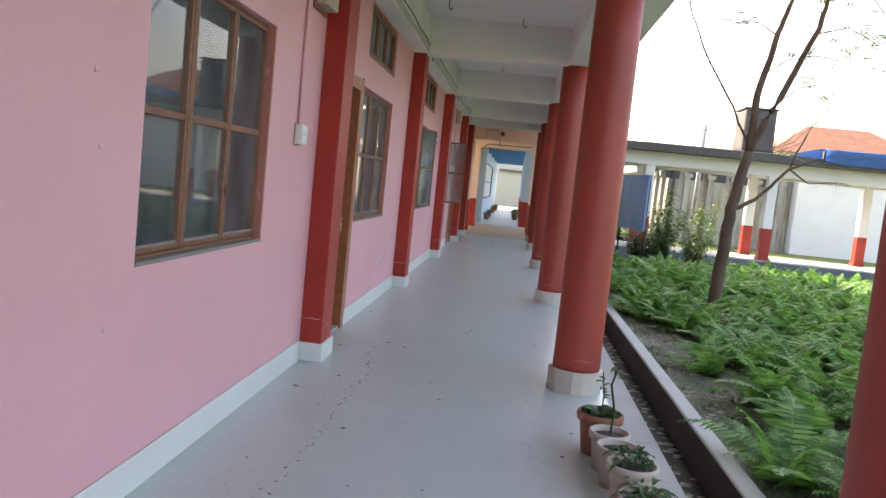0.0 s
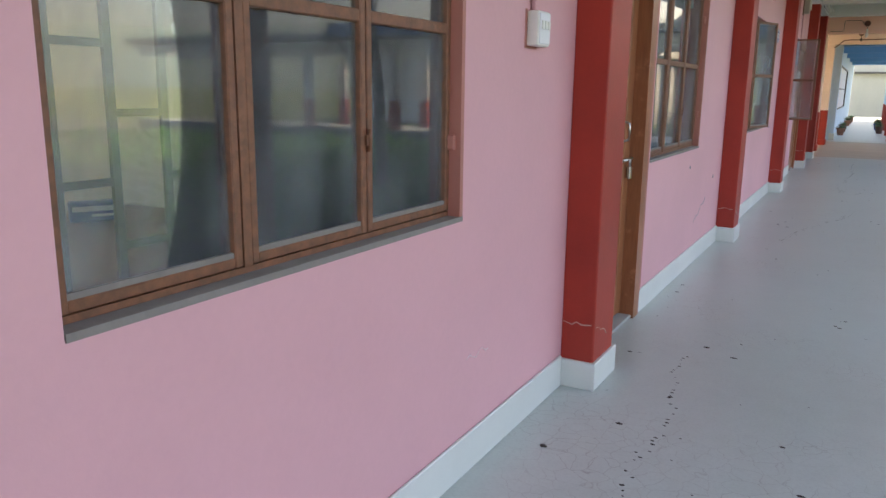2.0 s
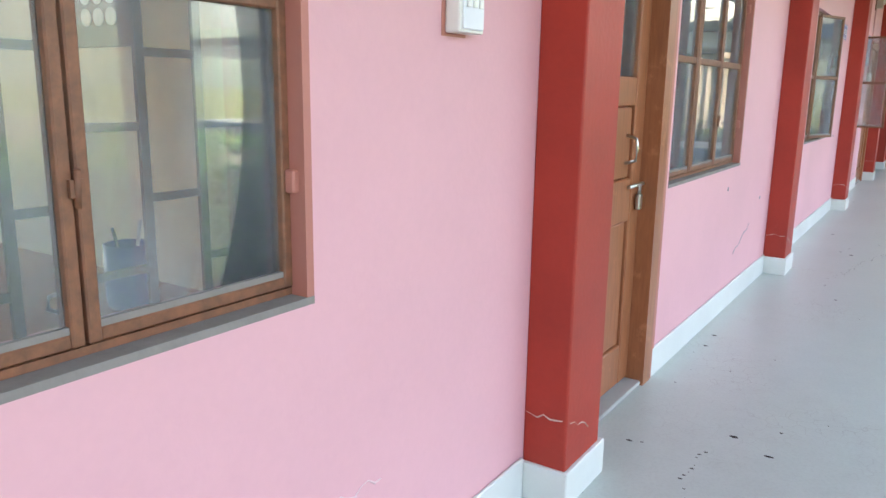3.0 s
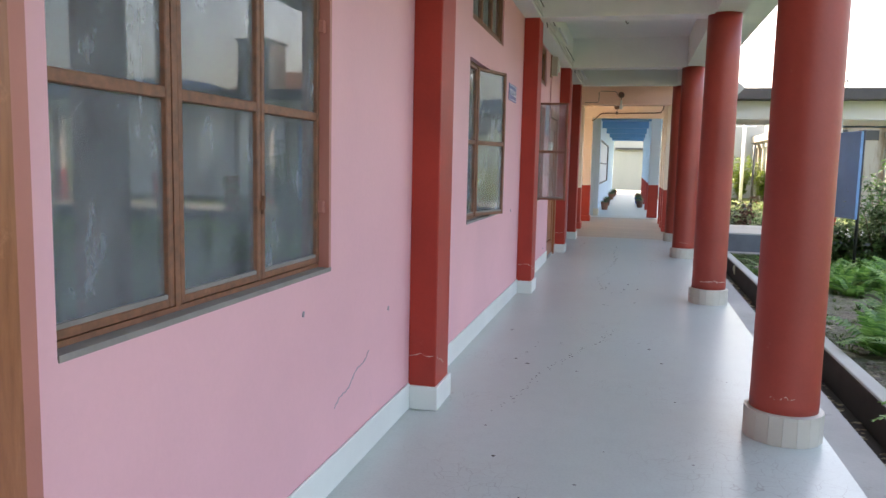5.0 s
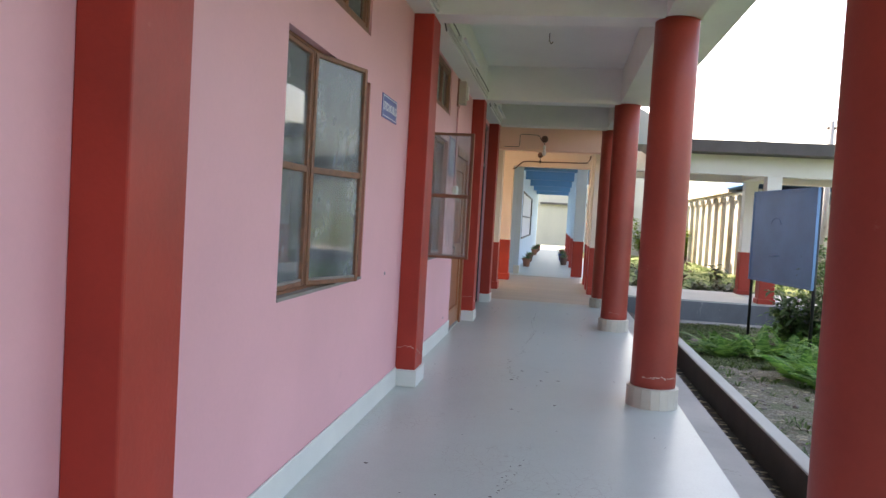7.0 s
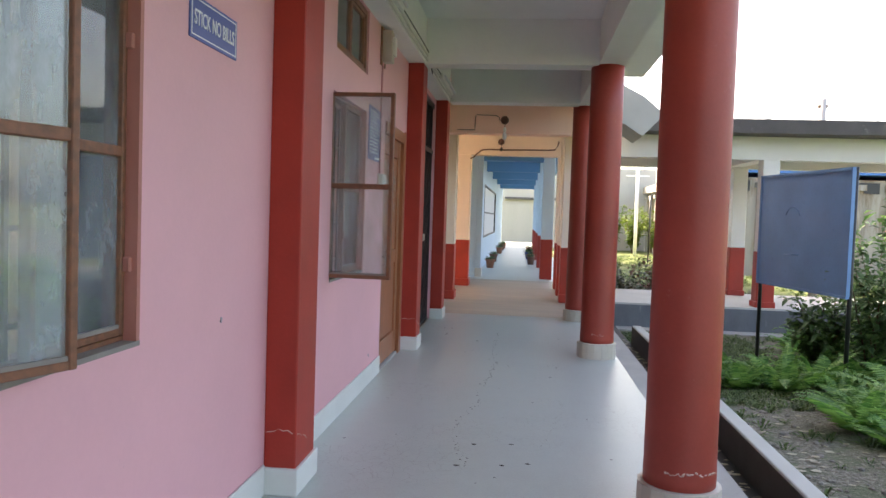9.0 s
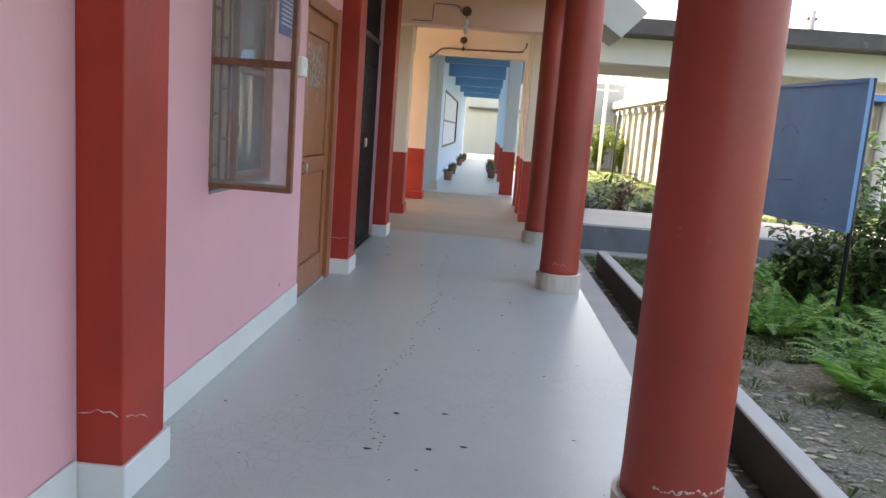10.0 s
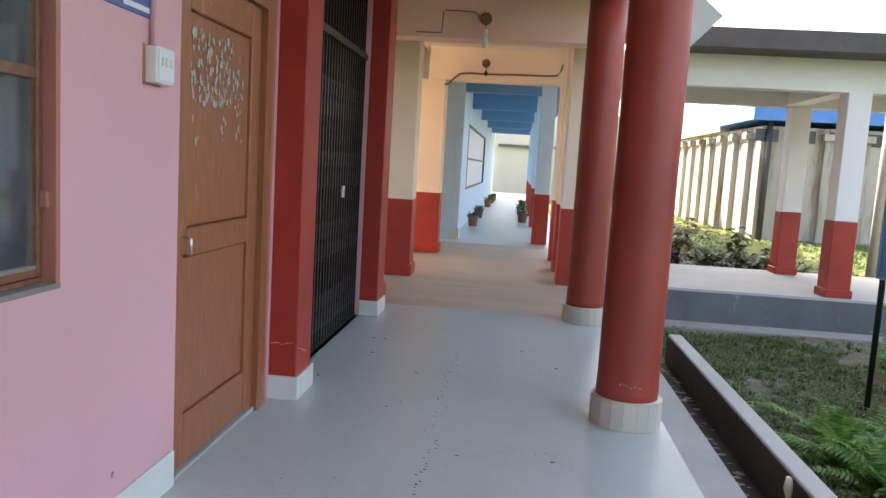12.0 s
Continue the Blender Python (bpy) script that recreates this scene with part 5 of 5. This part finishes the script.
# ---- shrubs ----
def shrub(at, radius, height, leaves, leaf, material, label, seed, stems=7, name="shrub"):
    rng = random.Random(seed)
    g = thing(name, label, "shrub", at)
    bm = bmesh.new()
    tips = []
    for k in range(stems):
        a = rng.uniform(0, 6.3)
        q = radius * rng.uniform(0.35, 1.0)
        h = height * rng.uniform(0.55, 1.0)
        pts = [(0.04 * math.cos(a), 0.04 * math.sin(a), -0.05), (q * 0.3 * math.cos(a), q * 0.3 * math.sin(a), h * 0.45), (q * math.cos(a + 0.3), q * math.sin(a + 0.3), h)]
        bm = bmesh.new()
        got = limb(bm, pts, 0.012, 0.003, 5, 0.015, seed * 31 + k)
        tips.extend(got[3:])
        part("stem", bm, M_BARK, g)
    bm = bmesh.new()
    for k in range(leaves):
        p = rng.choice(tips) + Vector((rng.gauss(0, 0.07), rng.gauss(0, 0.07), rng.gauss(0, 0.06)))
        a = rng.uniform(0, 6.3)
        blade_leaf(bm, p, (math.cos(a), math.sin(a), rng.uniform(-0.4, 0.8)), leaf * rng.uniform(0.6, 1.3), leaf * 0.55, 0.4, 2)
    part("foliage", bm, material, g)
    return g


shrub((4.75, 12.9, -0.30), 0.6, 1.95, 1300, 0.12, M_LEAF_SHRUB, "dark green leafy shrub behind the notice board", 1, 10)
shrub((4.35, 13.3, -0.30), 0.45, 1.05, 1100, 0.12, M_LEAF_SHRUB, "dark green leafy shrub behind the notice board", 2, 8)
shrub((5.4, 12.6, -0.30), 0.6, 1.6, 800, 0.12, M_LEAF_SHRUB, "dark green leafy shrub behind the notice board", 3, 8)
shrub((5.9, 14.2, -0.35), 0.5, 2.3, 420, 0.11, M_LEAF_LIME, "tall thin shrub with yellow-green tip leaves", 4, 5)
shrub((3.2, 20.6, -0.43), 0.7, 1.0, 320, 0.14, M_LEAF_WEED, "mixed garden shrub behind the covered way", 5, 8)
M_LEAF_RED = leaf_material("red_leaf", (0.10, 0.030, 0.022), (0.22, 0.07, 0.05))
shrub((3.9, 21.4, -0.43), 0.6, 1.1, 260, 0.14, M_LEAF_RED, "reddish-leaved garden shrub behind the covered way", 6, 8)
shrub((5.0, 20.9, -0.43), 0.7, 0.9, 260, 0.20, M_LEAF_WEED, "broad-leaved garden shrub behind the covered way", 7, 8)
for k, (x, y) in enumerate(((7.2, 48.0), (8.4, 47.0), (6.2, 50.0))):
    shrub((x, y, -0.45), 1.3, 2.7, 900, 0.22, M_LEAF_LIME, "sunlit yellow-green bush beyond the grass", 10 + k, 16)

# ---- notice board on two posts ----
b = thing("notice_board", "blue-grey steel notice board on two posts, blank", "notice board", (3.86, 13.97, 0), math.degrees(math.atan2(-1.73, 0.32)))
L = math.hypot(1.73, 0.32)
part("panel", soft_box(0, -0.012, 0.69, L, 0.012, 1.945, 0.004, 1), M_BOARD, b)
part("rim", boxes((-0.01, -0.022, 1.93, L + 0.01, 0.022, 1.96), (-0.01, -0.022, 0.675, L + 0.01, 0.022, 0.70), (L - 0.02, -0.022, 0.70, L + 0.012, 0.022, 1.93), (-0.012, -0.022, 0.70, 0.02, 0.022, 1.93)), M_BOARD, b)
for x in (0.005, L - 0.005):
    part("post", tube([(x, 0.028, -0.55), (x, 0.028, 1.96)], 0.022, 10), M_BLACK, b, "dark painted steel post")
M_OLD = surface("old_emblem", (0.10, 0.225, 0.44), 0.6, 0.3, 10, 60, 0.1)
bm = tube([(0.72 + 0.15 * math.cos(q), -0.0125, 1.45 + 0.13 * math.sin(q)) for q in [0.3 + 0.31 * i for i in range(9)]], 0.006, 6)
part("faded_emblem", bm, M_OLD, b, "faded dark emblem")
part("faded_emblem", tube([(0.58, -0.0125, 1.05), (0.88, -0.0125, 1.06)], 0.007, 6), M_OLD, b, "faded dark emblem")
b = thing("notice_board", "dark far notice board on two thin posts", "notice board", (6.4, 37.5, -0.42), 80)
part("panel", soft_box(0, -0.02, 1.6, 1.5, 0.02, 2.95, 0.01, 1), M_DARKCEM, b)
for x in (0.05, 1.45):
    part("post", tube([(x, 0.03, -0.1), (x, 0.03, 2.95)], 0.03, 8), M_BLACK, b)

# ---- buildings beyond ----
M_TILE = surface("rust_tiles", (0.22, 0.095, 0.055), 0.85, 0.25, 1.5, 20, 0.3)
M_TEAL = surface("teal_sheet", (0.05, 0.33, 0.32), 0.6, 0.1, 1, 20, 0.1)
M_BLUETARP = surface("blue_sheet", (0.06, 0.20, 0.50), 0.6, 0.2, 1.5, 20, 0.1)
M_DIMGLASS = surface("dark_opening", (0.03, 0.035, 0.04), 0.4, 0.2, 1, 20, 0.05)
hall = thing("school_hall", "long stained white hall with concrete fins and parapet", "building", (0, 0, 0))
part("wall", boxes((8.5, 32.5, -0.6, 14.3, 60.5, 3.10)), M_STAIN, hall)
part("parapet", boxes((8.25, 36.6, 3.10, 14.5, 60.7, 3.50)), M_STAIN, hall)
fin = mesh_of("fin", boxes((-0.16, 0.0, -0.55, 0.0, 0.24, 2.72)), M_STAIN)
cap = mesh_of("fin_cap", boxes((-0.26, -0.08, 2.72, 0.0, 0.32, 2.92)), M_STAIN)
opening = mesh_of("opening", boxes((-0.03, 0.5, 2.62, 0.0, 1.2, 3.0)), M_DIMGLASS)
for k in range(17):
    for m in (fin, cap, opening):
        f = new(m.name, m)
        f.parent = hall
        f.location = (8.498, 33.3 + 1.6 * k, 0)
for k in range(5):
    for m in (fin, cap, opening):
        f = new(m.name, m)
        f.parent = hall
        f.matrix_basis = Matrix.Translation((9.5 + 1.1 * k, 32.498, 0)) @ Matrix.Rotation(radians(90), 4, "Z")
part("rain_pipe", tube([(8.70, 32.40, -0.6), (8.70, 32.40, 3.25)], 0.09, 8), M_CABLE, hall)
part("roof_sheet", boxes((8.1, 32.1, 3.25, 14.6, 36.55, 3.72)), M_BLUETARP, hall, "blue sheet on the roof")
store = thing("store_building", "plain stained white store building with a blue roof edge", "building", (0, 0, 0))
part("wall", boxes((14.35, 31.8, -0.6, 24.0, 38.0, 3.3)), M_WHITE, store)
part("roof_edge", boxes((14.65, 31.6, 3.3, 24.2, 38.2, 3.6)), M_ROOF, store)
part("roof_sheet", boxes((15.0, 31.7, 3.6, 24.1, 38.1, 4.3)), M_BLUETARP, store, "blue sheet on the roof")
tank = thing("water_tank", "dark grey water tank on the covered way roof", "water tank", (8.1, 18.4, 3.06))
part("tank_body", soft_box(-0.45, -0.5, 0.08, 0.45, 0.5, 1.30, 0.06, 2), M_ROOF, tank)
part("lid", soft_box(-0.48, -0.53, 1.30, 0.48, 0.53, 1.36, 0.02, 1), M_ROOF, tank)
part("stand", boxes((-0.45, -0.5, 0.0, 0.45, -0.35, 0.08), (-0.45, 0.35, 0.0, 0.45, 0.5, 0.08)), M_CEMENT, tank)



def house(name, x, y, w, d, h, rise, roof_material, label):
    g = thing(name, label, "house", (x, y, -0.5))
    part("wall", boxes((0, 0, 0, w, d, h)), M_CREAM, g)
    bm = bmesh.new()
    lo, hi = h, h + rise
    vs = [bm.verts.new(p) for p in ((-0.6, -0.6, lo), (w + 0.6, -0.6, lo), (w + 0.6, d + 0.6, lo), (-0.6, d + 0.6, lo), (w * 0.3, d / 2, hi), (w * 0.7, d / 2, hi))]
    for f in ((0, 1, 5, 4), (1, 2, 5), (2, 3, 4, 5), (3, 0, 4), (3, 2, 1, 0)):
        bm.faces.new([vs[i] for i in f])
    part("roof", bm, roof_material, g)
    for k in range(3):
        q = part("window", boxes((w * (0.15 + 0.3 * k), -0.04, h * 0.45, w * (0.15 + 0.3 * k) + w * 0.12, 0.0, h * 0.8)), M_DIMGLASS, g)
    return g


house("house", 24.0, 66.0, 14.0, 9.0, 7.6, 3.0, M_TILE, "cream house with a rust tiled hip roof")
house("house", 17.5, 78.0, 9.0, 8.0, 5.6, 2.2, M_TILE, "cream house with a rust tiled hip roof")
house("house", 4.0, 72.0, 7.0, 6.0, 3.6, 1.6, M_TILE, "low cream house with a rust tiled hip roof")
shed = thing("shed", "small shed with a teal sheet wall", "shed", (8.2, 68.0, -0.5))
part("wall", boxes((0, 0, 0, 4.0, 3.0, 4.6)), M_WHITE, shed)
part("teal_wall", boxes((1.2, -0.05, 2.9, 3.4, 0.0, 4.3)), M_TEAL, shed, "teal sheet panel")
part("roof", boxes((-0.4, -0.5, 4.6, 4.4, 3.4, 4.8)), M_ROOF, shed)
structure("boundary_wall", boxes((2.8, 54.0, -0.6, 10.0, 54.2, 0.5)), M_WHITE, "low white boundary wall beyond the grass", "wall")


def utility_pole(x, y, top, arm, label):
    p = thing("utility_pole", label, "pole", (x, y, -0.6))
    part("pole", tube([(0, 0, 0), (0, 0, top + 0.6)], [0.10, 0.07], 10), M_CEMENT, p)
    part("crossarm", boxes((-arm, -0.04, top + 0.40, arm, 0.04, top + 0.46)), M_IRON, p)
    return p


utility_pole(7.5, 22.1, 4.22, 0.10, "weathered concrete pole with a short crossarm")
utility_pole(15.5, 60.0, 8.0, 0.9, "weathered concrete pole with a crossarm")
utility_pole(11.0, 70.0, 7.0, 0.7, "weathered concrete pole with a crossarm")
tagged(part("overhead_wire", tube([(7.5, 22.1, 4.05), (10.5, 21.6, 4.75), (14, 21, 5.9)], 0.010, 5), M_CABLE), "overhead wire rising from the pole", "wire")
tagged(part("overhead_wire", tube([(7.5, 22.1, 4.05), (6.2, 22.6, 3.75), (3.5, 23.2, 3.5)], 0.010, 5), M_CABLE), "overhead wire falling from the pole", "wire")
p = thing("lamp_post", "white painted lamp post beyond the grass", "lamp post", (6.9, 45.0, -0.45))
part("pole", tube([(0, 0, 0), (0, 0, 4.6)], 0.09, 10), M_WHITE, p)
part("crossarm", boxes((-0.6, -0.03, 4.2, 0.6, 0.03, 4.28)), M_WHITE, p)

# bare thin tree by the tiled house
bt = thing("bare_tree", "grey bare tree with fine twigs beyond the covered way", "tree", (0, 0, 0))
bm = bmesh.new()
r2 = random.Random(9)
limb(bm, [(16.5, 44.0, -0.5), (16.6, 44.0, 3.5), (16.8, 44, 5.5)], 0.16, 0.09, 4, 0.04, 1)
for k in range(70):
    a, h = r2.uniform(0, 6.3), r2.uniform(3.8, 5.5)
    l = r2.uniform(1.0, 2.6)
    tip = (16.7 + l * math.cos(a), 44 + l * math.sin(a), h + r2.uniform(0.4, 1.9))
    limb(bm, [(16.7, 44, h), ((16.7 + tip[0]) / 2 + 0.1, (44 + tip[1]) / 2, h + 0.5), tip], 0.035, 0.008, 3, 0.05, k)
part("trunk", bm, M_BARK, bt)

# hills, with distance haze put into a paler base colour
M_HILL = surface("wooded_hill", (0.23, 0.29, 0.22), 1.0, 0.25, 0.02, 0.3, 0.0, dirt=(0.15, 0.20, 0.14), dirt_at=0.5, dirt_scale=0.06)
bm = bmesh.new()
nx, ny = 60, 14
grid = []
for i in range(nx):
    row = []
    for j in range(ny):
        x, y = -500 + 1500 * i / (nx - 1), 330 + 420 * j / (ny - 1)
        ridge = math.sin(math.pi * min(1, j / (ny - 1) * 0.62 + 0.0))
        z = -2 + ridge * (36 + 26 * noise.noise((x * 0.006, y * 0.004, 3)) + 30 * max(0, (x + 60) / 700)) + 3.5 * noise.noise((x * 0.05, y * 0.05, 7)) * ridge
        row.append(bm.verts.new((x, y, z)))
    grid.append(row)
for a, b in zip(grid, grid[1:]):
    for j in range(ny - 1):
        bm.faces.new((a[j], b[j], b[j + 1], a[j + 1])).smooth = True
structure("backdrop", bm, M_HILL, "wooded hills in the far distance", "hill")

# sun glint on the drain side, painted as a fixed pale blob
bm = tube([(2.4845, 11.60, -0.15), (2.483, 11.605, -0.07), (2.4845, 11.61, -0.02)], [0.008, 0.030, 0.022], 8)
M_GLINT = surface("pale_glint", (0.88, 0.84, 0.66), 0.6, 0.1, 5, 60, 0.1)
tagged(part("painted_glint", bm, M_GLINT), "pale blob painted for a sun glint on the drain side", "paint splash")
